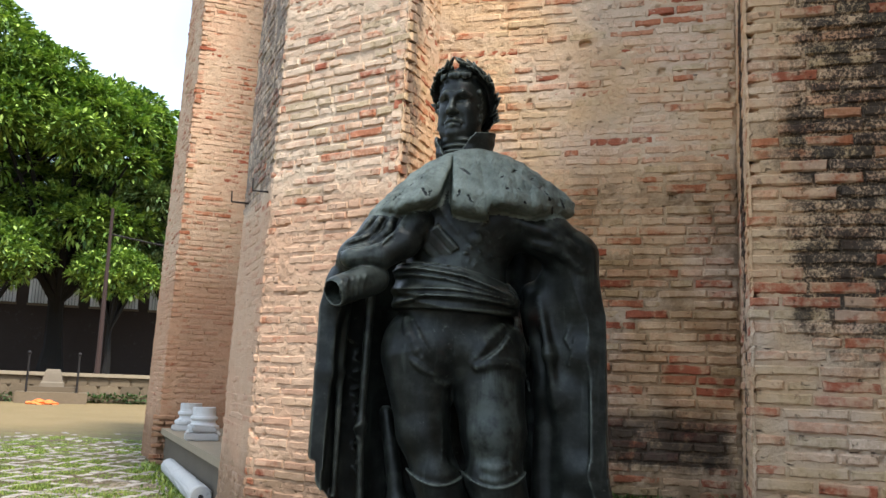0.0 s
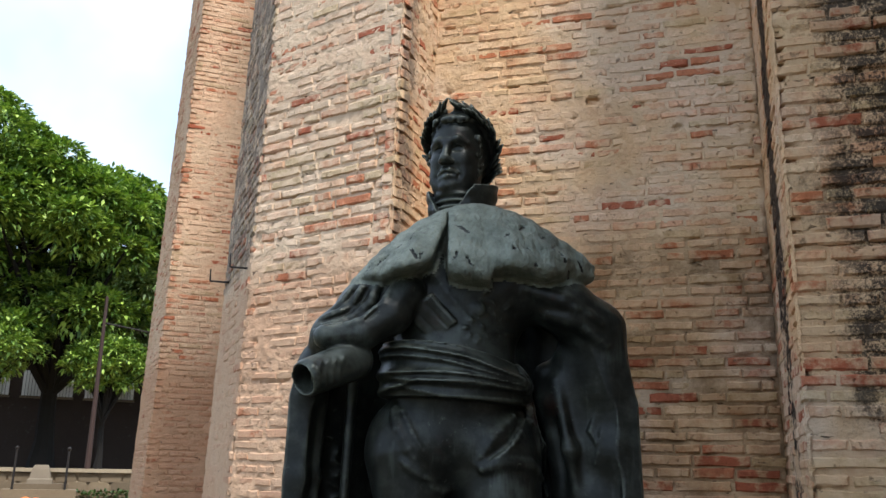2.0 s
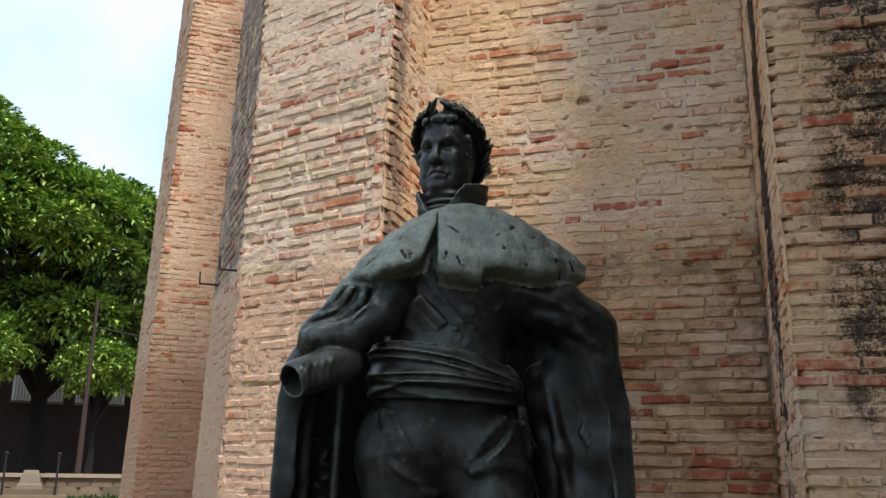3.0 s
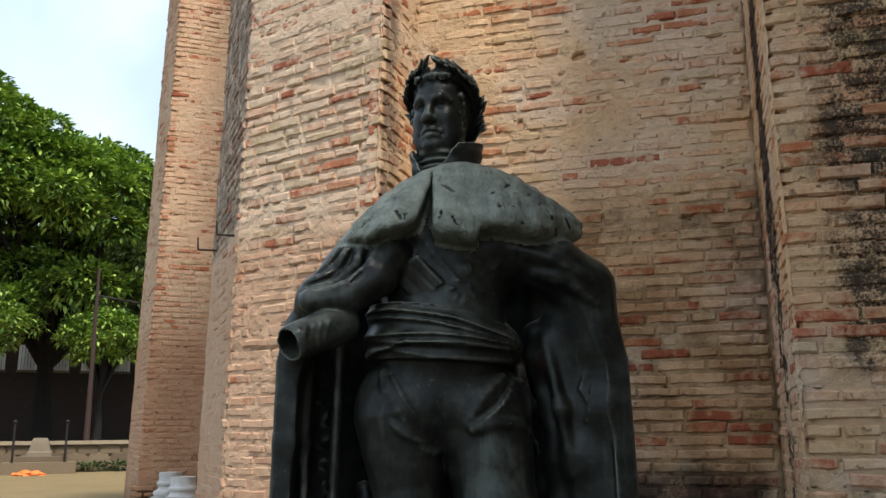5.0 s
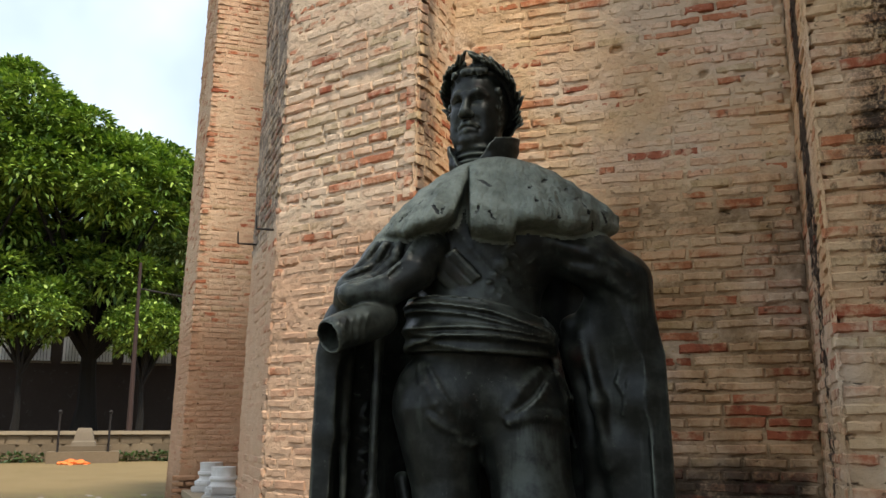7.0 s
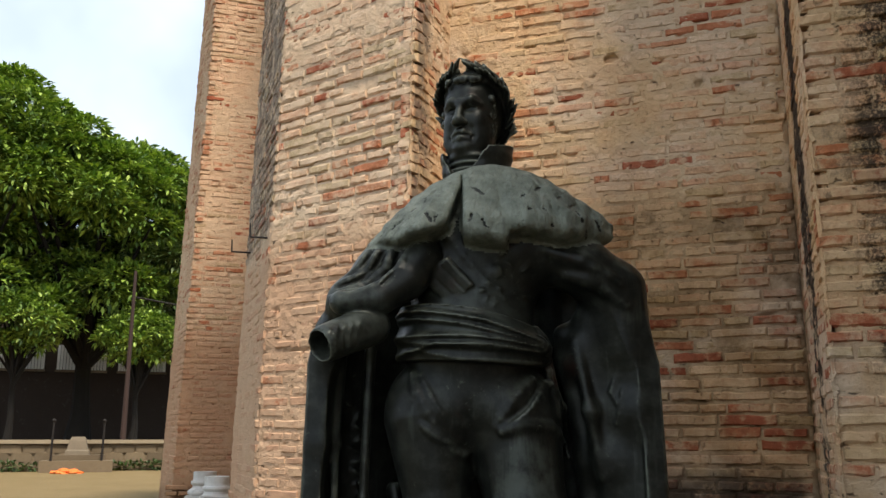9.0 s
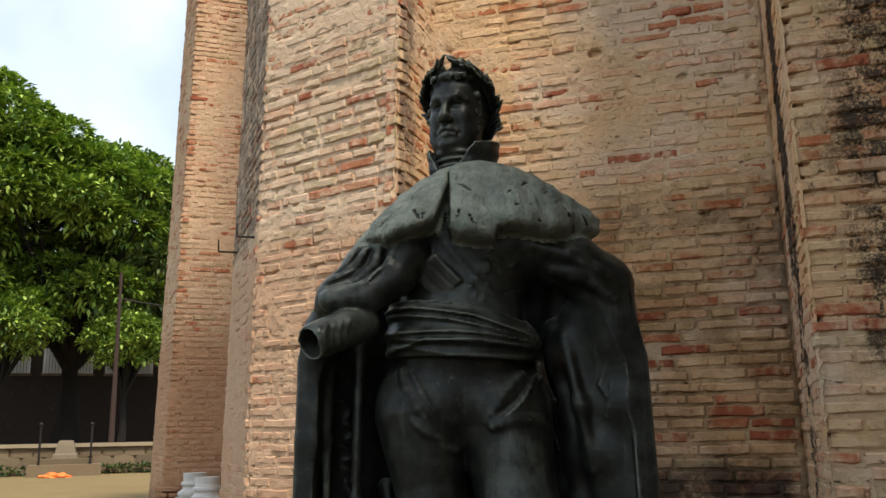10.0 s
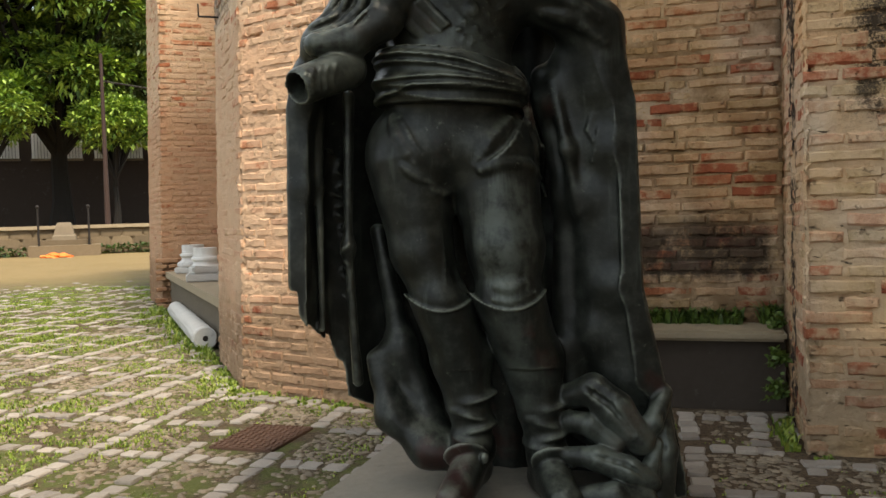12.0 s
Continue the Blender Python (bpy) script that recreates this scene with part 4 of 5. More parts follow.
# ribbon across the breast, order and embroidery
crease([(-0.05, 1.76), (0.01, 1.68), (0.085, 1.59)], 0.026, 0.004, 0.75)
rib = np.array(((0.684, 0.02, -0.729), (-0.70, 0.26, -0.66), (0.18, 0.96, 0.20)))
base_y = front(-0.038, 1.595)
for lift, hx, hy, o in ((0.000, 0.061, 0.053, 0.0), (-0.0035, 0.059, 0.0135, -0.035), (-0.0035, 0.059, 0.016, 0.0), (-0.0035, 0.059, 0.0135, 0.035)):
    off = np.array((-0.038, base_y + lift, 1.597)) + rib[1] * o
    s, x, y, z = window(off - 0.12, off + 0.12)
    p = [ax[0] * (x - off[0]) + ax[1] * (y - off[1]) + ax[2] * (z - off[2]) for ax in rib]
    join(s, np.maximum(np.maximum(np.abs(p[0]) - hx, np.abs(p[1]) - hy), np.abs(p[2]) - 0.018).astype(np.float32), 0.003)
srng = random.Random(11)
for i in range(26):
    x0, z0 = srng.uniform(0.07, 0.23), srng.uniform(1.52, 1.72)
    a = srng.uniform(-0.9, 0.9) + (0.8 if i % 2 else -0.8)
    l = srng.uniform(0.014, 0.024)
    crease([(x0 - l * math.cos(a), z0 - l * math.sin(a)), (x0, z0 + 0.006), (x0 + l * math.cos(a), z0 + l * math.sin(a))], srng.uniform(0.006, 0.009), 0.003, 0.2)
blob((0.105, front(0.105, 1.63), 1.63), (0.027, 0.010, 0.027), 0.003)
# woven relief on the lining beside the leg
for i in range(15):
    z0 = 1.22 - 0.036 * i
    x0 = -0.352 + 0.07 * max(0, 1.1 - z0) + srng.uniform(-0.012, 0.012)
    a = srng.uniform(0.3, 1.2) * (1 if i % 2 else -1)
    crease([(x0 - 0.02 * math.cos(a), z0 - 0.02 * math.sin(a)), (x0, z0), (x0 + 0.022 * math.cos(a), z0 + 0.018 * math.sin(a))], 0.007, 0.008, 0.3)

# arm held out in a wide sleeve, drapery drawn over it, empty cuff
chain([(-0.14, -0.03, 1.76), (-0.25, -0.07, 1.64), (-0.36, -0.13, 1.535)], [0.10, 0.085, 0.058], 0.04)
chain([(-0.36, -0.10, 1.55), (-0.41, -0.08, 1.44), (-0.445, -0.03, 1.30)], [0.055, 0.04, 0.02], 0.04)
chain([(-0.12, -0.12, 1.68), (-0.165, -0.15, 1.60), (-0.25, -0.18, 1.535), (-0.365, -0.20, 1.522)], [0.062, 0.060, 0.048, 0.038], 0.012)
chain([(-0.28, -0.16, 1.455), (-0.395, -0.285, 1.390)], [0.062, 0.056], 0.008)
limb((-0.36, -0.245, 1.412), (-0.45, -0.345, 1.357), 0.040, 0.049, 0.003, True)
for hollow in (((-0.24, 1.69), (-0.262, 1.64), (-0.31, 1.598), (-0.38, 1.574)), ((-0.19, 1.69), (-0.212, 1.632), (-0.268, 1.580), (-0.35, 1.552)), ((-0.285, 1.69), (-0.308, 1.645), (-0.345, 1.615))):
    crease(hollow, 0.017, 0.010, -0.1, True)
crease([(-0.215, 1.70), (-0.235, 1.64), (-0.29, 1.588), (-0.375, 1.562)], 0.017, 0.007)
crease([(-0.265, 1.69), (-0.285, 1.645), (-0.33, 1.61), (-0.39, 1.585)], 0.014, 0.007)
crease([(-0.165, 1.69), (-0.19, 1.625), (-0.245, 1.572), (-0.32, 1.545), (-0.40, 1.540)], 0.018, 0.007)
crease([(-0.30, 1.69), (-0.325, 1.645), (-0.36, 1.615)], 0.010, 0.006)
crease([(-0.24, 1.575), (-0.215, 1.60), (-0.20, 1.618)], 0.008, 0.003, 0.0, True)
for i in range(5):
    crease([(-0.30 - 0.02 * i, 1.452 - 0.008 * i), (-0.315 - 0.018 * i, 1.42 - 0.008 * i), (-0.31 - 0.018 * i, 1.385 - 0.008 * i)], 0.006, 0.010)

# other arm under the mantle, elbow out
chain([(0.22, -0.03, 1.73), (0.40, -0.03, 1.66), (0.505, 0.0, 1.59)], [0.10, 0.085, 0.080], 0.05)
chain([(0.505, 0.0, 1.59), (0.53, 0.0, 1.40)], [0.080, 0.06], 0.05)
chain([(0.50, 0.06, 1.52), (0.36, 0.05, 1.36)], [0.05, 0.045], 0.05)
crease([(0.27, 1.70), (0.38, 1.665), (0.50, 1.60)], 0.014, 0.03)
crease([(0.33, 1.62), (0.43, 1.60), (0.52, 1.53)], 0.012, 0.03)
crease([(0.49, 1.31), (0.475, 1.26), (0.50, 1.21), (0.485, 1.16)], 0.009, 0.008)
crease([(0.51, 1.27), (0.50, 1.22)], 0.008, 0.008)

# gathered drapery at the feet
chain([(0.50, 0.0, 0.30), (0.60, 0.02, 0.20), (0.62, 0.06, 0.12)], [0.08, 0.09, 0.09], 0.05)
chain([(0.40, -0.07, 0.41), (0.46, -0.11, 0.435), (0.525, -0.13, 0.375), (0.60, -0.14, 0.275)], [0.042, 0.052, 0.060, 0.045], 0.010)
chain([(0.595, -0.14, 0.275), (0.645, -0.12, 0.325), (0.70, -0.06, 0.41)], [0.036, 0.034, 0.026], 0.010)
chain([(0.39, -0.08, 0.33), (0.45, -0.12, 0.325), (0.52, -0.135, 0.27)], [0.035, 0.038, 0.036], 0.008)
chain([(0.37, -0.13, 0.235), (0.46, -0.17, 0.232), (0.55, -0.185, 0.198), (0.625, -0.17, 0.155)], [0.026, 0.040, 0.044, 0.032], 0.008)
chain([(0.40, -0.20, 0.118), (0.50, -0.22, 0.128), (0.60, -0.20, 0.105)], [0.038, 0.046, 0.040], 0.008)
chain([(0.685, -0.06, 0.36), (0.685, -0.09, 0.23), (0.655, -0.12, 0.10)], [0.030, 0.046, 0.055], 0.012)
chain([(0.66, -0.13, 0.26), (0.63, -0.15, 0.19), (0.60, -0.17, 0.14)], [0.02, 0.03, 0.03], 0.012)
crease([(0.43, 0.45), (0.50, 0.40), (0.57, 0.31)], 0.007, 0.012, 0.0, True)
crease([(0.47, 0.465), (0.545, 0.405), (0.60, 0.335)], 0.008, 0.012)
crease([(0.45, 0.25), (0.54, 0.225), (0.61, 0.175)], 0.006, 0.010, 0.0, True)
crease([(0.68, 0.35), (0.675, 0.25), (0.65, 0.16)], 0.007, 0.012, 0.0, True)

# ermine cape over the shoulders
s, x, y, z = window((-0.42, -0.40, 1.64), (0.58, 0.36, 2.01))
gx, gz = AXES[0][s[0]], AXES[2][s[2]]
ze = z - 0.11 * (x - 0.072)
steps_z = [1.66, 1.72, 1.76, 1.82, 1.885, 1.93, 1.96, 1.985, 2.0]
wx = np.interp(ze, steps_z, [0.375, 0.412, 0.412, 0.362, 0.282, 0.217, 0.162, 0.10, 0.05]).astype(np.float32)
wy = np.interp(ze, steps_z, [0.235, 0.255, 0.25, 0.226, 0.190, 0.160, 0.135, 0.10, 0.05]).astype(np.float32)
ang = np.arctan2(y + 0.02, x - 0.072)
q = np.sqrt(((x - 0.072) / wx) ** 2 + ((y + 0.02) / wy) ** 2)
low = np.clip((1.93 - z) / 0.2, 0, 1)
swell = 0.016 * np.sin(5 * ang + 0.4) * low + 0.007 * np.sin(11 * ang + 1.2) * low + 0.0035 * np.sin(70 * x + 40 * z) * np.sin(55 * z - 31 * x)
swell = swell + 0.014 * np.exp(-((x - 0.075) / 0.055) ** 4) * (y < 0) * low
body = (q - 1) * np.minimum(wx, wy) * 0.85 - swell
edge_z = np.interp(gx, [-0.42, -0.316, -0.257, -0.196, -0.109, -0.043, 0.002, 0.006, 0.07, 0.140, 0.150, 0.2, 0.321, 0.408, 0.476, 0.55],
                   [1.70, 1.697, 1.712, 1.703, 1.728, 1.757, 1.760, 1.709, 1.700, 1.698, 1.733, 1.730, 1.716, 1.720, 1.738, 1.75])
tuft = 0.0045 * np.abs(np.sin(47 * gx + 2 * np.sin(31 * gx))) + 0.004 * np.sin(33 * gx + 1)
edge = (edge_z + tuft).astype(np.float32)[:, None, None] - z
cape = -smin(-body, -edge, 0.034)
slit_l = np.interp(gz, [1.70, 1.763, 1.90, 1.98], [-0.062, -0.043, 0.0, 0.002]).astype(np.float32)[None, None, :]
slit = np.maximum(np.maximum(slit_l - x, x - 0.006), y + 0.085 + 0.35 * np.clip(z - 1.80, 0, 1))
cape = -smin(-cape, slit, 0.012)
CAPE_ID[s] = cape
join(s, cape.astype(np.float32), 0.005)
chain([(0.115, -0.214, 1.885), (0.128, -0.264, 1.80), (0.146, -0.282, 1.70)], [0.004, 0.009, 0.012], 0.016, True)
chain([(-0.17, -0.20, 1.81), (-0.215, -0.222, 1.74), (-0.235, -0.222, 1.69)], [0.003, 0.008, 0.010], 0.016, True)
chain([(0.28, -0.205, 1.84), (0.31, -0.235, 1.77), (0.32, -0.24, 1.71)], [0.003, 0.007, 0.009], 0.016, True)
TAILS = []
for x0, z0, dx, dz in ((-0.10, 1.86, 0.014, 0.02), (-0.19, 1.865, 0.02, 0.012), (-0.285, 1.785, 0.018, 0.022), (-0.20, 1.775, 0.016, 0.012), (-0.10, 1.78, 0.008, -0.014), (-0.08, 1.775, 0.003, 0.006),
                       (0.055, 1.87, 0.016, -0.012), (0.03, 1.775, 0.003, 0.010), (0.07, 1.755, -0.005, 0.012), (0.19, 1.85, 0.004, 0.004), (0.24, 1.885, 0.008, 0.008), (0.21, 1.80, 0.003, 0.006),
                       (0.265, 1.78, 0.012, -0.026), (0.345, 1.83, 0.008, 0.008), (0.37, 1.80, 0.010, -0.016), (0.44, 1.79, 0.008, -0.016), (0.31, 1.86, 0.006, 0.006), (-0.15, 1.82, 0.004, 0.006), (-0.255, 1.74, 0.008, 0.010), (0.40, 1.75, 0.004, -0.010)):
    y0 = front(x0, z0)
    a, b = np.array((x0 - dx, front(x0 - dx, z0 - dz), z0 - dz)), np.array((x0 + dx, front(x0 + dx, z0 + dz), z0 + dz))
    limb(a, b, 0.003, 0.0048, 0.004, True)
    TAILS.append((a, b))


def surface(field, org):
    """Dual surface of a sampled field: a vertex in every cell that it crosses, a quad across every edge that it cuts."""
    ins = field < 0
    n = [k - 1 for k in field.shape]
    corners = [(i, j, k) for i in (0, 1) for j in (0, 1) for k in (0, 1)]
    cut = lambda a, c: a[c[0]:c[0] + n[0], c[1]:c[1] + n[1], c[2]:c[2] + n[2]]
    count = sum(cut(ins, c).astype(np.int8) for c in corners)
    cells = np.argwhere((count > 0) & (count < 8))
    vals = {c: field[cells[:, 0] + c[0], cells[:, 1] + c[1], cells[:, 2] + c[2]] for c in corners}
    acc, num = np.zeros((len(cells), 3)), np.zeros(len(cells))
    for a in corners:
        for axis in range(3):
            if a[axis] == 0:
                b = tuple(1 if q == axis else a[q] for q in range(3))
                va, vb = vals[a], vals[b]
                hit = (va < 0) != (vb < 0)
                f = np.where(hit, va / np.where(hit, va - vb, 1), 0)
                p = np.array(a, float)[None, :].repeat(len(cells), 0)
                p[:, axis] += f
                acc += p * hit[:, None]
                num += hit
    verts = org + (cells + acc / num[:, None]) * H
    index = np.full(n, -1, dtype=np.int64)
    index[cells[:, 0], cells[:, 1], cells[:, 2]] = np.arange(len(cells))
    quads = []
    for axis in range(3):
        u, v = (axis + 1) % 3, (axis + 2) % 3
        lo = [slice(0, None)] * 3
        hi = [slice(0, None)] * 3
        lo[axis], hi[axis] = slice(0, -1), slice(1, None)
        change = ins[tuple(lo)] != ins[tuple(hi)]
        e = np.argwhere(change)
        ok = (e[:, u] > 0) & (e[:, v] > 0) & (e[:, u] < n[u]) & (e[:, v] < n[v])
        e = e[ok]
        flip = ins[e[:, 0], e[:, 1], e[:, 2]]
        at = []
        for du, dv in ((0, 0), (1, 0), (1, 1), (0, 1)):
            c = e.copy()
            c[:, u] -= du
            c[:, v] -= dv
            at.append(index[c[:, 0], c[:, 1], c[:, 2]])
        q = np.stack(at, 1)
        q[~flip] = q[~flip][:, ::-1]
        quads.append(q)
    return verts, np.concatenate(quads), cells


FIELD[:, :, :2] = 1.0
FIELD[:, :, -2:] = 1.0
verts, quads, cells = surface(FIELD, LO)
is_cape = np.abs(CAPE_ID[cells[:, 0], cells[:, 1], cells[:, 2]]) < 0.014
for a, b in TAILS:
    t = np.clip((verts - a) @ (b - a) / ((b - a) @ (b - a)), 0, 1)
    is_cape &= np.linalg.norm(verts - a - t[:, None] * (b - a), axis=1) > 0.0055

begin(0.0038, (-0.20, -0.26, 1.87), (0.30, 0.24, 2.46))
# neck, head turned a little aside
FACE = np.array((-0.40, -0.9165, 0.0))
SIDE = np.array((0.9165, -0.40, 0.0))
UP = np.array((0.0, 0.0, 1.0))
HEAD = np.array((0.039, 0.0, 2.192))


def on_head(f, sd_, u):
    return HEAD + FACE * f + SIDE * sd_ + UP * u


ROWS3 = (tuple(SIDE), tuple(FACE), (0, 0, 1))
limb((0.055, 0.02, 1.87), (0.045, 0.005, 2.10), 0.084, 0.074, 0.03)
blob(on_head(-0.016, 0, 0.045), (0.096, 0.116, 0.112), 0.03, False, ROWS3)
blob(on_head(-0.045, 0, 0.0), (0.092, 0.085, 0.095), 0.03, False, ROWS3)
blob(on_head(0.026, 0, -0.045), (0.084, 0.076, 0.108), 0.03, False, ROWS3)
blob(on_head(0.038, 0, -0.128), (0.066, 0.056, 0.036), 0.03, False, ROWS3)
blob(on_head(0.020, 0, -0.155), (0.066, 0.060, 0.030), 0.02, False, ROWS3)
for sgn in (-1, 1):
    blob(on_head(0.040, sgn * 0.042, -0.088), (0.038, 0.042, 0.048), 0.025, False, ROWS3)
    blob(on_head(0.066, sgn * 0.042, -0.038), (0.026, 0.022, 0.022), 0.022, False, ROWS3)
    blob(on_head(0.103, sgn * 0.035, -0.002), (0.023, 0.017, 0.012), 0.014, True, ROWS3)
    blob(on_head(0.077, sgn * 0.035, -0.004), (0.016, 0.011, 0.0080), 0.003, False, ROWS3)
    chain([on_head(0.090, sgn * 0.018, 0.004), on_head(0.095, sgn * 0.035, 0.010), on_head(0.080, sgn * 0.055, 0.002)], [0.003, 0.004, 0.003], 0.004)
    chain([on_head(0.102, sgn * 0.012, 0.020), on_head(0.098, sgn * 0.036, 0.028), on_head(0.076, sgn * 0.062, 0.018)], [0.007, 0.009, 0.007], 0.016)
    chain([on_head(0.106, sgn * 0.024, -0.050), on_head(0.100, sgn * 0.036, -0.075), on_head(0.088, sgn * 0.040, -0.098)], [0.003, 0.004, 0.003], 0.016, True)
    blob(on_head(0.108, sgn * 0.017, -0.052), (0.011, 0.013, 0.010), 0.006, False, ROWS3)
limb(on_head(0.099, 0, 0.020), on_head(0.121, 0, -0.042), 0.010, 0.014, 0.016)
blob(on_head(0.120, 0, -0.049), (0.016, 0.017, 0.014), 0.010, False, ROWS3)
chain([on_head(0.090, -0.032, -0.093), on_head(0.102, -0.010, -0.083), on_head(0.102, 0.010, -0.083), on_head(0.090, 0.032, -0.093)], [0.006, 0.009, 0.009, 0.006], 0.010)
chain([on_head(0.092, -0.026, -0.108), on_head(0.101, 0, -0.104), on_head(0.092, 0.026, -0.108)], [0.005, 0.010, 0.005], 0.010)
chain([on_head(0.099, -0.034, -0.098), on_head(0.113, 0, -0.0935), on_head(0.099, 0.034, -0.098)], [0.003, 0.004, 0.003], 0.003, True)
blob(on_head(0.084, 0, -0.134), (0.028, 0.022, 0.020), 0.016, False, ROWS3)
# locks of hair over the brow, curls before the ears
for i in range(9):
    sd_ = -0.06 + 0.015 * i + srng.uniform(-0.006, 0.006)
    f = 0.098 - 6.0 * sd_ ** 2
    w = srng.uniform(-0.024, 0.024)
    chain([on_head(f - 0.035, sd_, 0.128), on_head(f - 0.002, sd_ + w * 0.5, 0.105), on_head(f + 0.002, sd_ + w, 0.086 + srng.uniform(-0.012, 0.012))], [0.012, 0.009, 0.003], 0.008)
for i in range(40):
    a = srng.uniform(0, 2 * math.pi)
    u = srng.uniform(0.06, 0.13)
    blob(on_head(-0.016 + 0.095 * math.cos(a) * (1.15 - u * 3), 0.082 * math.sin(a) * (1.15 - u * 2), u + 0.015), (0.018, 0.018, 0.012), 0.006)
for sgn in (-1, 1):
    for i in range(18):
        f, u = 0.018 + srng.uniform(-0.026, 0.022), 0.055 - 0.0088 * i + srng.uniform(-0.006, 0.006)
        c = on_head(f, sgn * (0.080 + srng.uniform(-0.002, 0.008)), u)
        r = srng.uniform(0.009, 0.014)
        blob(c, (r, r, r), 0.002)
        limb(c + SIDE * sgn * r * 0.5, c + SIDE * sgn * r * 1.6, r * 0.34, r * 0.4, 0.002, True)
# laurel wreath: two thick sprays that rise from the nape and meet over the brow
SPRAY = np.array(((-0.118, 0.030, -0.062), (-0.104, 0.078, -0.015), (-0.066, 0.098, 0.040), (-0.016, 0.097, 0.088), (0.030, 0.070, 0.120), (0.068, 0.028, 0.141)))
for sgn in (-1, 1):
    for i in range(24):
        t = i / 23 * 5
        k = min(4, int(t))
        p0 = SPRAY[k] + (SPRAY[k + 1] - SPRAY[k]) * (t - k)
        way = SPRAY[k + 1] - SPRAY[k]
        way = FACE * way[0] + SIDE * sgn * way[1] + UP * way[2]
        way = way / np.linalg.norm(way)
        c0 = on_head(p0[0], sgn * p0[1], p0[2])
        outw = c0 - on_head(-0.016, 0, 0.03)
        outw = outw / np.linalg.norm(outw)
        across = np.cross(way, outw)
        thin = 1.0 if i < 18 else 0.62
        limb(c0 - way * 0.012, c0 + way * 0.012, 0.015 * thin, 0.015 * thin, 0.004)
        for j in (-1.5, -0.5, 0.5, 1.5):
            if i > 20 and abs(j) > 1:
                continue
            d = way + across * j * 0.42 + outw * srng.uniform(0.12, 0.5)
            c = c0 + across * j * 0.017 * thin + outw * (0.010 + srng.uniform(0, 0.008)) + d * 0.010
            blob(c, (0.034, 0.0125, 0.0055), 0.0, False, axes_for(d, tuple(outw + across * srng.uniform(-0.5, 0.5))))

# stand-up collar, open in front
AHEAD, ASIDE = np.array((-0.50, -0.866, 0.0)), np.array((0.866, -0.50, 0.0))
s, x, y, z = window((-0.14, -0.22, 1.87), (0.26, 0.2, 2.13))
rad = np.sqrt((x - 0.054) ** 2 + (y - 0.0) ** 2)
wid = 0.104 + (z - 1.95) * 0.09
open_by = np.clip((z - 1.91) / 0.14, 0, 1) * 0.085
fr = -((x - 0.054) * AHEAD[0] + y * AHEAD[1])
si = np.abs((x - 0.054) * ASIDE[0] + y * ASIDE[1])
gap = np.where(fr < -0.02, open_by - si, -1.0)
top = z - (2.072 - 0.05 * np.clip(-fr / 0.1, -1, 1) * 0.4)
relief = 0.003 * np.sin(90 * z + 60 * si) * np.sin(80 * si - 50 * z)
join(s, np.maximum(np.maximum(np.abs(rad - wid) - 0.009 - relief, gap), top).astype(np.float32), 0.004)
# folds of the neckcloth
for i in range(4):
    c = (0.04, -0.012, 1.965 + 0.022 * i)
    blob(c, (0.079, 0.081, 0.012), 0.014)

FIELD[:, :, :2] = 1.0
hverts, hquads, hcells = surface(FIELD, LO)
quads = np.concatenate((quads, hquads + len(verts)))
verts = np.concatenate((verts, hverts))
is_cape = np.concatenate((is_cape, np.zeros(len(hverts), bool)))
me = bpy.data.meshes.new("statue")
me.vertices.add(len(verts))
me.vertices.foreach_set("co", verts.astype(np.float32).ravel())
me.loops.add(quads.size)
me.loops.foreach_set("vertex_index", quads.ravel().astype(np.int32))
me.polygons.add(len(quads))
me.polygons.foreach_set("loop_start", np.arange(0, quads.size, 4, dtype=np.int32))
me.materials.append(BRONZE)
me.materials.append(FUR)
me.update(calc_edges=True)
me.polygons.foreach_set("material_index", is_cape[quads[:, 0]].astype(np.int32))
me.polygons.foreach_set("use_smooth", [True] * len(quads))
me.validate()
me.update()
statue = new("statue", me)
statue.matrix_world = pose(-0.13, 3.27, 0, 0, 0, 16.9)
tagged(statue, "dark bronze standing figure in a caped mantle on a slab", "statue")

# ---- far side of the courtyard ----
FAR = Vector((-0.62, 0.785, 0)).normalized()
ACROSS = Vector((0.785, 0.62, 0)).normalized()
EYE0 = Vector((0.69, 0.57, 0))


def yard(a, d, z=0.0):
    """A point a metres across and d metres off, seen from the statue's side."""
    p = EYE0 + ACROSS * a + FAR * d
    return (p.x, p.y, z)


def slab_at(name, a0, a1, d0, d1, z0, z1, mat, parent=None):
    pts = [yard(a, d)[:2] for a, d in ((a0, d0), (a1, d0), (a1, d1), (a0, d1))]
    ob = prism(name, pts, z0, z1, mat)
    ob.parent = parent
    return ob


terrace = tagged(slab_at("terrace_ground", -40, 16, 30.9, 60, 0.0, 0.86, EARTH), "raised planted terrace", "ground", kind="structure")
low_wall = tagged(slab_at("wall_terrace", -40, 16, 30.2, 30.9, 0.0, 0.84, FAR_STONE), "low ochre masonry wall of a terrace", "wall", kind="structure")
slab_at("coping", -40, 16, 30.05, 30.98, 0.84, 0.95, GREY_STONE, low_wall)["label"] = "worn stone coping"
frng = random.Random(21)
stone_mesh = mesh_of("stone", *rough_block(frng, 0.62, 0.10, 0.24)[:2], FAR_STONE)
for i in range(40):
    for j in range(3):
        ob = part("stone", stone_mesh, FAR_STONE, low_wall)
        ob.matrix_world = Matrix.Translation(yard(-11 + i * 0.66 + (j % 2) * 0.33, 30.19, 0.06 + j * 0.26)) @ pose(0, 0, 0, 0, 0, 38)

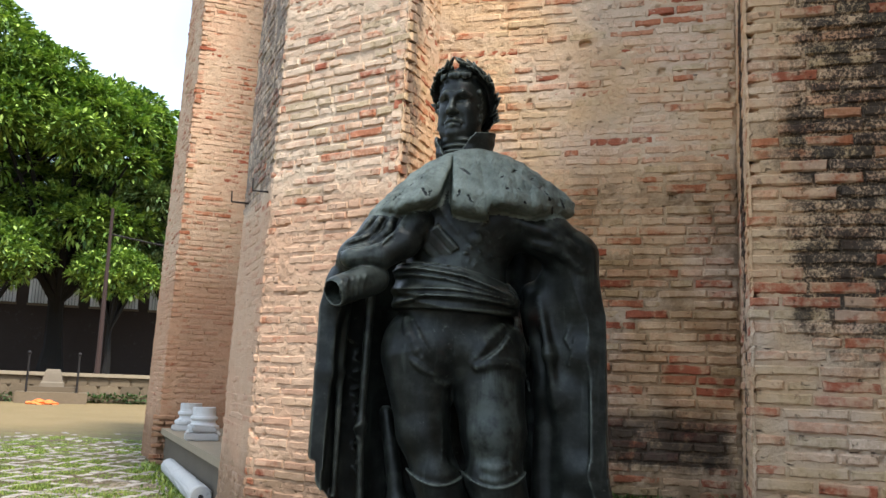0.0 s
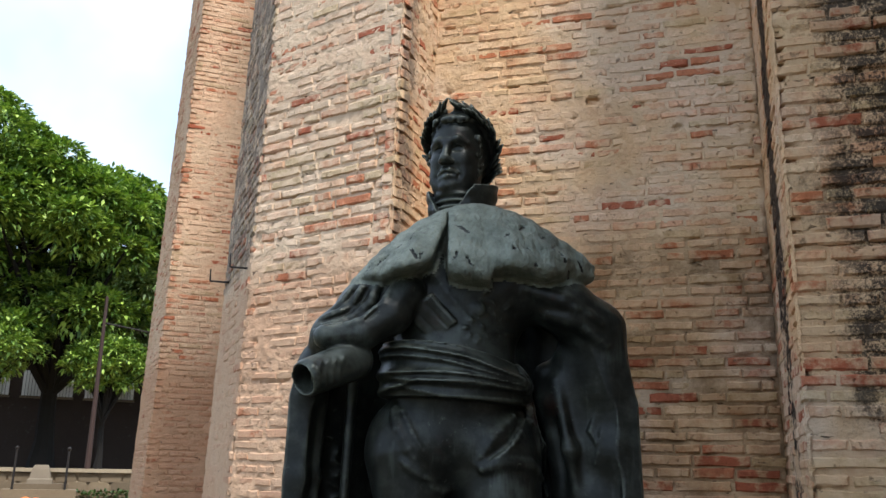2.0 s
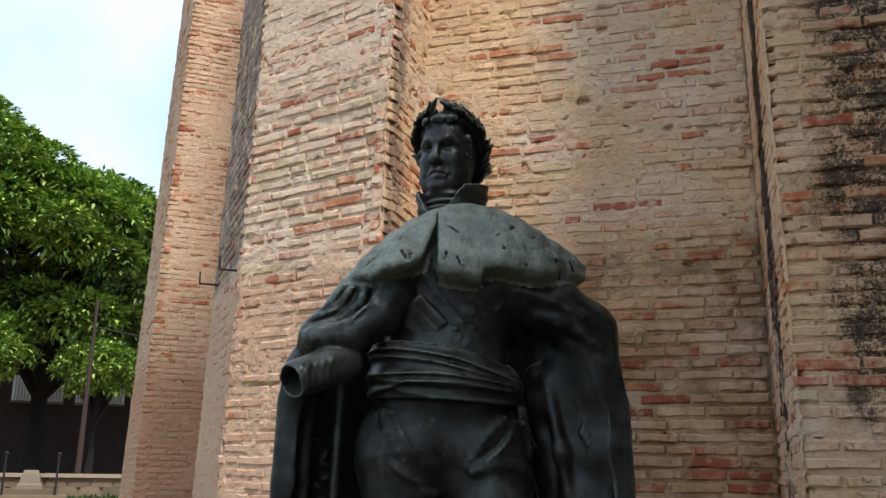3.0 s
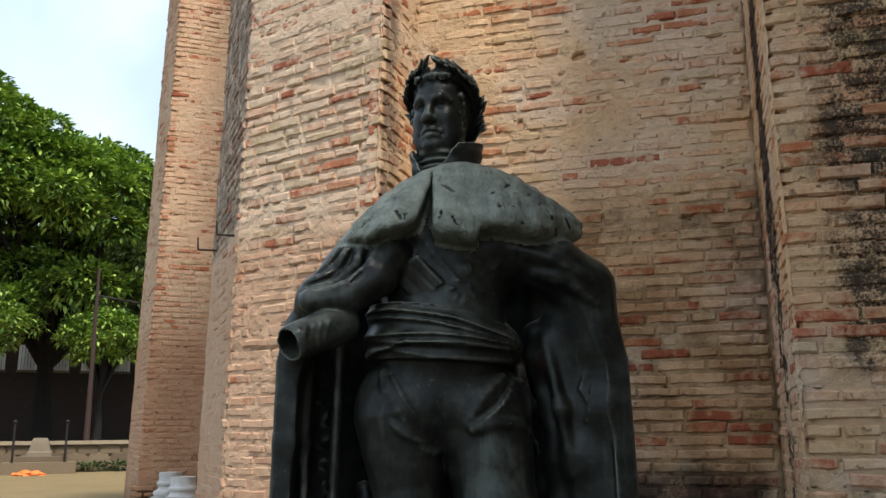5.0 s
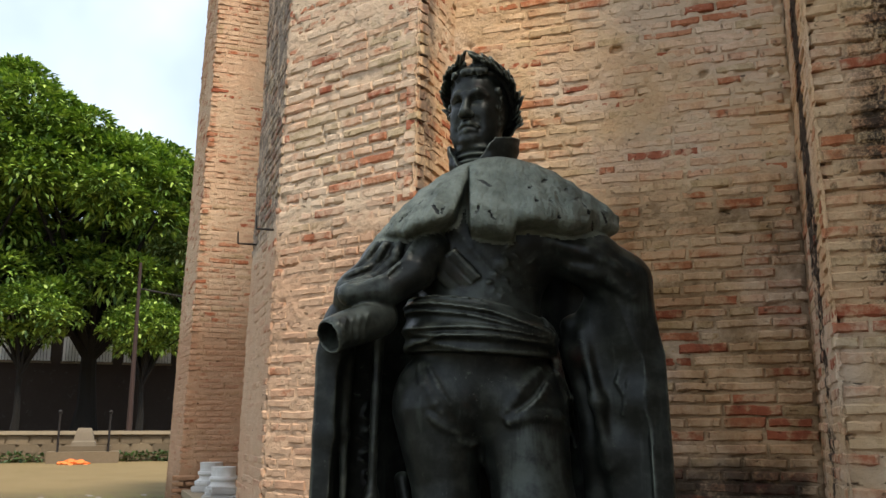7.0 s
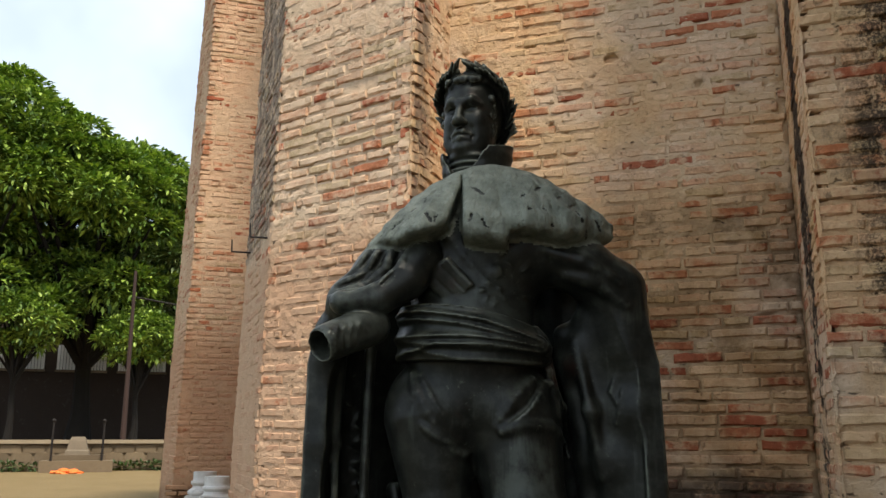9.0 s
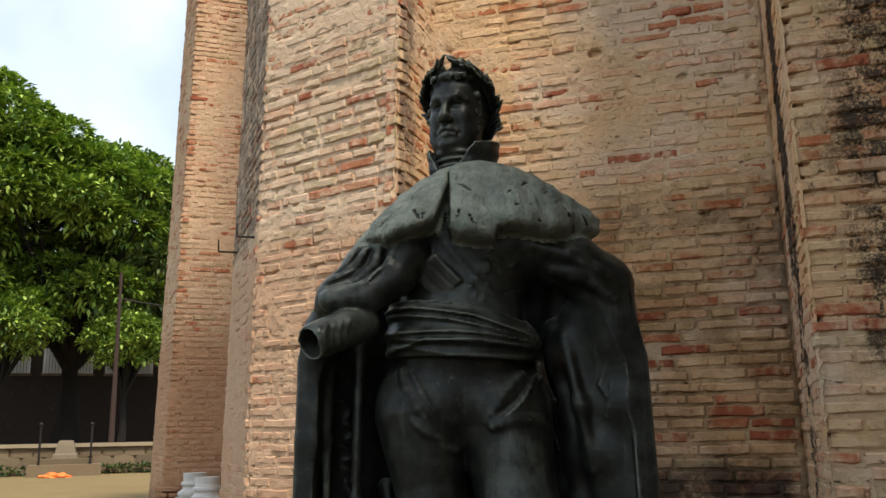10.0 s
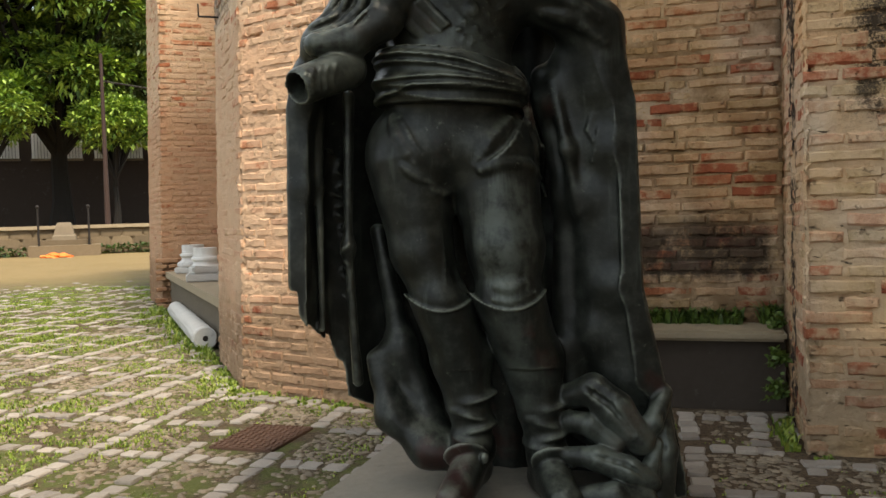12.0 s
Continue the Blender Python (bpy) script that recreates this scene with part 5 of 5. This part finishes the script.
steps = tagged(new("garden_step"), "worn stone step block in front of the terrace", "step")
slab_at("tread", -2.15, -0.1, 28.9, 30.1, 0.0, 0.34, FAR_STONE, steps)
slab_at("riser", -1.9, -0.35, 29.3, 30.1, 0.34, 0.5, FAR_STONE, steps)
bm = bmesh.new()
lathe(bm, [(0.50, 0.0), (0.48, 0.12), (0.42, 0.16), (0.34, 0.42), (0.30, 0.5), (0.26, 0.55)], 4)
ped = part("stone_pedestal", bm, DAMP, None)
ped.matrix_world = Matrix.Translation(yard(-1.15, 29.7, 0.5)) @ pose(0, 0, 0, 0, 0, 83)
tagged(ped, "small grey stone pedestal on the step", "pedestal")
for a in (-1.85, -0.42):
    rail = tagged(new("railing_post"), "thin black iron railing post beside the step", "post", "posts by the step")
    bm = bmesh.new()
    tube(bm, [Vector((0, 0, 0)), Vector((0, 0, 1.5))], [0.035, 0.03], 6)
    part("shaft", bm, IRON, rail)
    bm = bmesh.new()
    bmesh.ops.create_uvsphere(bm, u_segments=8, v_segments=6, radius=0.06, matrix=Matrix.Translation((0, 0, 1.53)))
    part("finial", bm, IRON, rail)
    rail.location = yard(a, 29.0, 0.0)
bm = bmesh.new()
bmesh.ops.create_icosphere(bm, subdivisions=4, radius=1)
for v in bm.verts:
    k = 1 + 0.45 * noise.noise(v.co * 2.3) + 0.2 * noise.noise(v.co * 6)
    v.co = Vector((v.co.x * 0.42 * k, v.co.y * 0.25 * k, max(-0.02, v.co.z * 0.13 * k)))
heap = part("cloth_heap", bm, CLOTH, None)
heap.matrix_world = Matrix.Translation(yard(-1.35, 28.2, 0.0)) @ pose(0, 0, 0, 0, 0, 38)
tagged(heap, "crumpled bright orange cloth on the sand", "cloth")

lamp = tagged(new("lamp_post"), "tall thin rust-brown iron lamp post in the yard", "lamp post")
lamp.location = yard(0.15, 30.9, 0.0)
bm = bmesh.new()
lathe(bm, [(0.30, 0), (0.30, 0.12), (0.2, 0.3), (0.16, 0.75), (0.12, 0.85)], 12)
part("foot", bm, POLE, lamp)
bm = bmesh.new()
tube(bm, [Vector((0, 0, 0.8)), Vector((0, 0, 3)), Vector((0, 0, 6.6))], [0.095, 0.075, 0.05], 10)
part("pole", bm, POLE, lamp)
bm = bmesh.new()
tube(bm, [Vector((0, 0, 5.7)), Vector((1.1, 0.8, 5.5)), Vector((2.2, 1.6, 5.35))], [0.03, 0.025, 0.02], 6)
part("bracket", bm, IRON, lamp)

house = tagged(new("far_building"), "shaded brown brick building with barred pale windows", "building")
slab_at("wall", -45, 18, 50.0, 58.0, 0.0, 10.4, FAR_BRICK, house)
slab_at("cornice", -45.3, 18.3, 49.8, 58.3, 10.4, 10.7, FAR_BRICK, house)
for i in range(21):
    a = -17.0 + i * 1.52
    win = slab_at("window", a, a + 0.92, 49.94, 50.05, 4.45, 5.75, PANE, house)
    for k in range(5):
        bar = slab_at("bar", a + 0.14 + 0.15 * k, a + 0.158 + 0.15 * k, 49.86, 49.9, 4.45, 5.75, IRON, win)
    slab_at("sill", a - 0.06, a + 0.98, 49.8, 49.94, 4.33, 4.45, FAR_STONE, win)


def leaf_cloud(vs, fs, c, r, count, size, rnd, flat_bottom=0.25):
    """Leaves spread through the rind of one clump, drooping outwards."""
    for _ in range(count):
        d = Vector((rnd.gauss(0, 1), rnd.gauss(0, 1), rnd.gauss(0.25, 1))).normalized()
        if d.z < -flat_bottom and rnd.random() < 0.6:
            d.z = -d.z
        p = c + Vector((d.x * r[0], d.y * r[1], d.z * r[2])) * rnd.uniform(0.72, 1.08)
        out = (d + Vector((rnd.uniform(-1, 1), rnd.uniform(-1, 1), rnd.uniform(-0.9, 0.3))) * 0.8).normalized()
        side = out.cross(Vector((rnd.uniform(-0.5, 0.5), rnd.uniform(-0.5, 0.5), 1))).normalized()
        l = size * rnd.uniform(0.7, 1.3)
        w = l * 0.22
        o = len(vs)
        mid = p + out * l * 0.45 + Vector((0, 0, 0.06 * l))
        vs += [tuple(p), tuple(mid + side * w), tuple(p + out * l - Vector((0, 0, 0.12 * l))), tuple(mid - side * w)]
        fs.append((o, o + 1, o + 2, o + 3))


def tree(base, height, crown, trunk_r, seed, leaves, mat, label, size=0.30, fruit=0, low=0.42, skirt=0.0):
    """A tapered trunk, forking limbs, and a crown of leafy clumps with gaps."""
    rnd = random.Random(seed)
    ob = tagged(new("tree"), label, "tree")
    ob.location = base
    bm = bmesh.new()
    fork = (height * low - skirt) * 0.7
    tube(bm, [Vector((0, 0, -0.1)), Vector((0.05, 0, fork * 0.3)), Vector((-0.1, 0.1, fork * 0.7)), Vector((0, 0, fork))], [trunk_r * 1.5, trunk_r, trunk_r * 0.85, trunk_r * 0.8], 10)
    trunk = part("trunk", bm, BARK, ob)
    clumps = []
    base_z = height * low
    span = height - base_z
    for i in range(96):
        a = i * 2.399 + rnd.uniform(-0.35, 0.35)
        k = ((i + 0.5) / 96) ** 0.9
        rr = crown * math.sqrt(max(0.0, 1 - k ** 2.1)) * rnd.uniform(0.70, 1.08)
        clumps.append((Vector((rr * math.cos(a), rr * math.sin(a), base_z + span * (0.06 + 0.86 * k) + rnd.uniform(-0.06, 0.07) * span)), crown * rnd.uniform(0.12, 0.24)))
    for i in range(30):
        a, rr = i * 2.399, crown * 0.60 * math.sqrt((i + 0.5) / 30)
        clumps.append((Vector((rr * math.cos(a), rr * math.sin(a), base_z - skirt * rnd.uniform(0.0, 1.0))), crown * rnd.uniform(0.18, 0.27)))
    n = len(clumps)
    for i, (c, r) in enumerate(clumps):
        if i % 4 == 0:
            lb = bmesh.new()
            s = Vector((0, 0, fork * rnd.uniform(0.8, 1.0)))
            tube(lb, [s, s + (c - s) * 0.45 + Vector((0, 0, 0.4)), c], [trunk_r * 0.5, trunk_r * 0.3, trunk_r * 0.1], 6)
            part("limb", lb, BARK, ob)
    vs, fs = [], []
    for c, r in clumps:
        leaf_cloud(vs, fs, c, (r, r, r * 0.62), leaves // n, size, rnd)
    for _ in range(5):
        c = Vector((rnd.uniform(-0.3, 0.3) * crown, rnd.uniform(-0.3, 0.3) * crown, height * rnd.uniform(0.95, 1.06)))
        leaf_cloud(vs, fs, c, (0.3, 0.3, 0.45), 30, size * 0.8, rnd)
    part("crown", mesh_of("crown", vs, fs, mat), mat, ob)
    for i in range(fruit):
        c, r = clumps[rnd.randrange(24, 84)]
        fb = bmesh.new()
        bmesh.ops.create_icosphere(fb, subdivisions=2, radius=0.11)
        q = part("fruit", fb, FRUIT, ob)
        d = (EYE0 - Vector(base)).normalized()
        q.location = c + d * r * 1.0 + Vector((rnd.uniform(-0.6, 0.6), rnd.uniform(-0.6, 0.6), rnd.uniform(-0.2, 0.5)))
    return ob


ORANGE_TREE = "large orange tree with dense glossy crown and fruit"
SMALL_TREE = "smaller leafy tree standing on the terrace"
tree(yard(-1.65, 41, 0.86), 12.9, 5.8, 0.40, 31, 74000, LEAF, ORANGE_TREE, 0.31, 5, 0.66, 3.2)
tree(yard(-6.9, 40, 0.86), 15.5, 5.9, 0.32, 32, 66000, LEAF, ORANGE_TREE, 0.31, 4, 0.60, 3.6)
tree(yard(3.9, 43, 0.86), 10.2, 5.3, 0.32, 33, 56000, LEAF_PALE, "large round evergreen tree with grey-green leaves", 0.26, 0, 0.72, 3.4)
tree(yard(-4.0, 37.6, 0.86), 5.7, 1.9, 0.12, 34, 9000, LEAF, SMALL_TREE, 0.22, 0, 0.70, 0.4)
tree(yard(0.55, 37.8, 0.86), 5.2, 1.7, 0.12, 35, 8000, LEAF, SMALL_TREE, 0.22, 0, 0.70, 0.4)
tree(yard(-6.7, 37.2, 0.86), 5.9, 1.7, 0.12, 36, 8000, LEAF, SMALL_TREE, 0.22, 0, 0.70, 0.3)

hrng = random.Random(8)
vs, fs = [], []
for i in range(120):
    p = Vector(yard(-16 + i * 0.18, 30.0 + hrng.uniform(-0.25, 0.1), hrng.uniform(0.05, 0.15)))
    if -2.3 < -16 + i * 0.18 < 0.0:
        continue
    leaf_cloud(vs, fs, p, (0.2, 0.2, 0.14), 26, 0.16, hrng)
tagged(part("low_plants", mesh_of("low_plants", vs, fs, HEDGE), HEDGE, None), "dark low plants at the foot of the terrace wall", "plants", kind="stuff")

# ---- brickwork: bricks stand a little proud of the mortar ----
COURSE = 0.0640
brng = random.Random(77)


def brick_shape(rng_, l, h, d=0.07):
    """A worn handmade brick: wavy arrises, softened edge, flat back left open."""
    n = 5
    def ring(gx, gz, y, jit):
        pts = []
        for i in range(n):
            pts.append((-l / 2 + gx + (l - 2 * gx) * i / (n - 1), -h / 2 + gz))
        for i in range(n):
            pts.append((l / 2 - gx - (l - 2 * gx) * i / (n - 1), h / 2 - gz))
        return [(x + rng_.uniform(-1, 1) * jit, y + rng_.uniform(-1, 1) * jit * 0.5, z + rng_.uniform(-1, 1) * jit) for x, z in pts]
    vs = ring(0, 0, d, 0) + ring(0.001, 0.001, 0.008, 0.0042) + ring(0.008, 0.008, -0.001, 0.0040)
    m = 2 * n
    fs = [(k * m + i, k * m + (i + 1) % m, (k + 1) * m + (i + 1) % m, (k + 1) * m + i) for k in range(2) for i in range(m)]
    o = 2 * m
    fs += [(o + i, o + i + 1, o + m - 2 - i, o + m - 1 - i) for i in range(n - 1)]
    return vs, fs


LENGTHS = (0.275, 0.245, 0.205, 0.165, 0.130, 0.095, 0.06)
BRICKS = {}
for li, l in enumerate(LENGTHS):
    for v in range(5):
        vs, fs = brick_shape(brng, l, brng.uniform(0.042, 0.054))
        BRICKS[(li, v)] = (vs, fs, mesh_of("brick", vs, fs, BRICK))


def lay(wall, p, q, z0, z1, lean=(0, 0), pieces=None, skip=None, proud=0.0, gap_rate=0.012):
    """Courses of bricks from p to q. Those inside pieces (along from, to, height from, to) are parts of their own, the rest one mesh."""
    p, q = Vector((*p, 0)), Vector((*q, 0))
    d = (q - p).normalized()
    total = (q - p).length
    n = Vector((d.y, -d.x, 0))
    if n.dot(Vector((0.7, 0.5, 0)) - (p + q) / 2) < 0:
        n = -n
    face = Matrix((d, -n, Vector((0, 0, 1)))).transposed().to_4x4()
    if face.determinant() < 0:
        face = Matrix((-d, -n, Vector((0, 0, 1)))).transposed().to_4x4()
    loose, count = [], 0
    z, c = z0 + COURSE / 2, 0
    while z < z1:
        s = brng.uniform(-0.02, 0.006)
        start_header = c % 2
        first = True
        while s < total - 0.03:
            li = brng.choices((0, 1, 2, 3, 4, 5), (2, 5, 4, 3, 5, 1))[0]
            if first and start_header:
                li = 4
            first = False
            room = total + brng.uniform(-0.012, 0.012) - s
            while LENGTHS[li] > room and li < 6:
                li += 1
            if LENGTHS[li] > room + 0.03:
                break
            l = LENGTHS[li]
            mid = s + l / 2
            wave = 0.010 * noise.noise((mid * 0.9, z * 0.5, total * 7)) + 0.004 * math.sin(mid * 2.1 + c)
            sunk = 0.004 * noise.noise((mid * 1.3, z * 1.3, 5))
            s += l + brng.uniform(0.006, 0.016)
            if (skip and skip(mid, z)) or brng.random() < gap_rate:
                continue
            pt = p + d * mid + Vector((lean[0] * z, lean[1] * z, z + wave)) + n * (proud + sunk + brng.uniform(-0.006, 0.002))
            m = Matrix.Translation(pt) @ face @ pose(0, 0, 0, brng.uniform(-1.0, 1.0), brng.uniform(-0.9, 0.9), brng.uniform(-0.7, 0.7))
            key = (li, brng.randrange(5))
            if pieces and pieces[0] < mid < pieces[1] and pieces[2] < z < pieces[3] and count < 300:
                ob = part("brick", BRICKS[key][2], BRICK, wall)
                ob.matrix_basis = m
                count += 1
            else:
                loose.append((m, key))
        z += COURSE
        c += 1
    if loose:
        joined("brickwork", loose, BRICKS, BRICK, wall)


def value_noise(u, v, seed):
    """Smooth lattice noise of two arrays, -1 to 1."""
    table = np.random.RandomState(seed).uniform(-1, 1, (256, 256))
    iu, iv = np.floor(u).astype(int), np.floor(v).astype(int)
    fu, fv = u - iu, v - iv
    fu, fv = fu * fu * (3 - 2 * fu), fv * fv * (3 - 2 * fv)
    g = lambda a, b: table[(iu + a) % 256, (iv + b) % 256]
    return (g(0, 0) * (1 - fu) + g(1, 0) * fu) * (1 - fv) + (g(0, 1) * (1 - fu) + g(1, 1) * fu) * fv


def mortar_face(wall, p, q, z0, z1, lean=(0, 0), step=0.014, seed=1, ragged=False, holes=(), fill=0.0, deep=-0.0034, worn=None):
    """The uneven bed of mortar between and partly over the bricks of one face."""
    p, q = np.array((*p, 0.0)), np.array((*q, 0.0))
    d = q - p
    total = np.linalg.norm(d)
    d = d / total
    n = np.array((d[1], -d[0], 0))
    if n @ (np.array((0.7, 0.5, 0)) - (p + q) / 2) < 0:
        n = -n
    ns, nz = int(total / step) + 1, int((z1 - z0) / step) + 1
    S, Z = np.meshgrid(np.linspace(0.0, total, ns), np.linspace(z0, z1, nz), indexing="ij")
    off = deep + 0.0034 * value_noise(S * 28, Z * 34, seed) + 0.0034 * value_noise(S * 60, Z * 70, seed + 1) + 0.0042 * value_noise(S * 2.6, Z * 4.0, seed + 2) + 0.003 * value_noise(S * 9, Z * 12, seed + 6)
    crack = value_noise(S * 5, Z * 30, seed + 3) + 0.5 * value_noise(S * 30, Z * 60, seed + 4)
    off -= 0.018 * np.clip((crack - 0.70) * 4, 0, 1)
    if worn:
        off -= 0.006 * np.clip((Z - worn[0]) / 0.12 + 0.6 * value_noise(S * 4, Z * 4, 9), 0, 1) * np.clip((worn[1] - Z) / 0.2 + 0.6 * value_noise(S * 4, Z * 4, 10), 0, 1)
    off += fill * np.clip((2.35 - Z) / 0.15, 0, 1) * np.clip((Z - 0.35) / 0.2, 0, 1)
    if ragged:
        off -= 0.05 * (S < 0.04 + 0.02 * value_noise(Z * 9, Z * 3, 5)) * (value_noise(Z * 9 + 3, Z * 0 + 2.5, 8) > 0.30)
    for hs, hz, hr in holes:
        off -= 0.08 * (((S - hs) / 1.5) ** 2 + (Z - hz) ** 2 < hr ** 2)
    off[0, :] -= 0.006
    off[-1, :] -= 0.006
    pts = p + S[..., None] * d + np.stack((lean[0] * Z, lean[1] * Z, Z), -1) + off[..., None] * n
    i = np.arange(ns * nz).reshape(ns, nz)
    quads = np.stack((i[:-1, :-1], i[1:, :-1], i[1:, 1:], i[:-1, 1:]), -1).reshape(-1, 4)
    if np.cross(d, (0, 0, 1)) @ n < 0:
        quads = quads[:, ::-1]
    part("mortar_bed", mesh_of("mortar_bed", pts.reshape(-1, 3).tolist(), quads.tolist(), MORTAR, True), MORTAR, wall)


setts_done = [part("sett", sett_kinds[k][2], SETT, ground) for _, k in near_setts]
for ob, (m, k) in zip(setts_done, near_setts):
    ob.matrix_basis = m

wl_, wr_, wb_, w2_, wf_ = (WALLS[k] for k in ("wall_pier_left", "wall_pier_right", "wall_back", "wall_second", "wall_pier_far"))
HOLES = ((1.078, 3.26, 0.022), (1.20, 3.72, 0.018), (0.72, 2.9, 0.012), (1.55, 3.05, 0.014), (1.62, 2.25, 0.016))
lay(wb_, SEAM_L, SEAM_R, 0.40, 5.6, pieces=(0.6, 2.0, 0.5, 2.6), skip=lambda s_, z_: any(abs(s_ - a) < 0.1 and abs(z_ - b) < 0.03 for a, b, _ in HOLES))
lay(wl_, A, B, 0.0, 5.8, LEAN_LEFT, pieces=(0, 2, 0.0, 2.9))
lay(wl_, (A[0] + 0.001, A[1] + 0.024), (-0.885, 5.306), 0.4, 5.8, LEAN_LEFT)
lay(wl_, B, C, 0.0, 6.5, LEAN_LEFT)
lay(wr_, (RP[0] + 0.012, RP[1]), (3.4, 4.251), 0.0, 5.2, pieces=(0, 1.0, 0.0, 2.8), skip=lambda s_, z_: s_ < 0.09 and noise.noise((3.0, z_ * 8.0, 1.0)) > 0.12)
lay(wr_, (RP[0], RP[1] + 0.026), (1.075, 5.306), 0.0, 5.2, skip=lambda s_, z_: 0.40 < s_ < 0.50 and z_ > 0.4)
lay(w2_, D_, W2, 0.4, 3.0)
lay(wf_, F_, W2, 0.0, 8.8, LEAN_FAR, pieces=(0, 0.8, 0.3, 2.6))
lay(wf_, F_, P_, 0.0, 8.8, LEAN_FAR)
mortar_face(wb_, SEAM_L, SEAM_R, 0.35, 5.6, seed=3, holes=HOLES, deep=-0.0048, worn=(0.55, 2.3))
mortar_face(wl_, A, B, 0.0, 5.8, LEAN_LEFT, seed=11, fill=0.001, deep=-0.0046, worn=(2.42, 3.25))
mortar_face(wl_, A, (-0.885, 5.306), 0.0, 5.8, LEAN_LEFT, seed=19)
mortar_face(wl_, B, C, 0.0, 6.5, LEAN_LEFT, 0.02, seed=27)
mortar_face(wr_, RP, (3.2, 4.251), 0.0, 5.2, seed=35, ragged=True, deep=-0.005, worn=(0.4, 3.0))
mortar_face(wr_, RP, (1.075, 5.306), 0.0, 5.2, seed=43)
mortar_face(w2_, D_, W2, 0.0, 4.0, step=0.05, seed=51)
mortar_face(wf_, F_, W2, 0.0, 9.0, LEAN_FAR, 0.025, seed=59)
mortar_face(wf_, F_, P_, 0.0, 9.0, LEAN_FAR, 0.03, seed=67)
# eroded, bulging foot of the far buttress and of the near one
lay(wf_, (F_[0] - 0.04, F_[1] - 0.05), (F_[0] + 0.30, F_[1] + 0.20), 0.0, 0.55, proud=0.05, gap_rate=0.1)
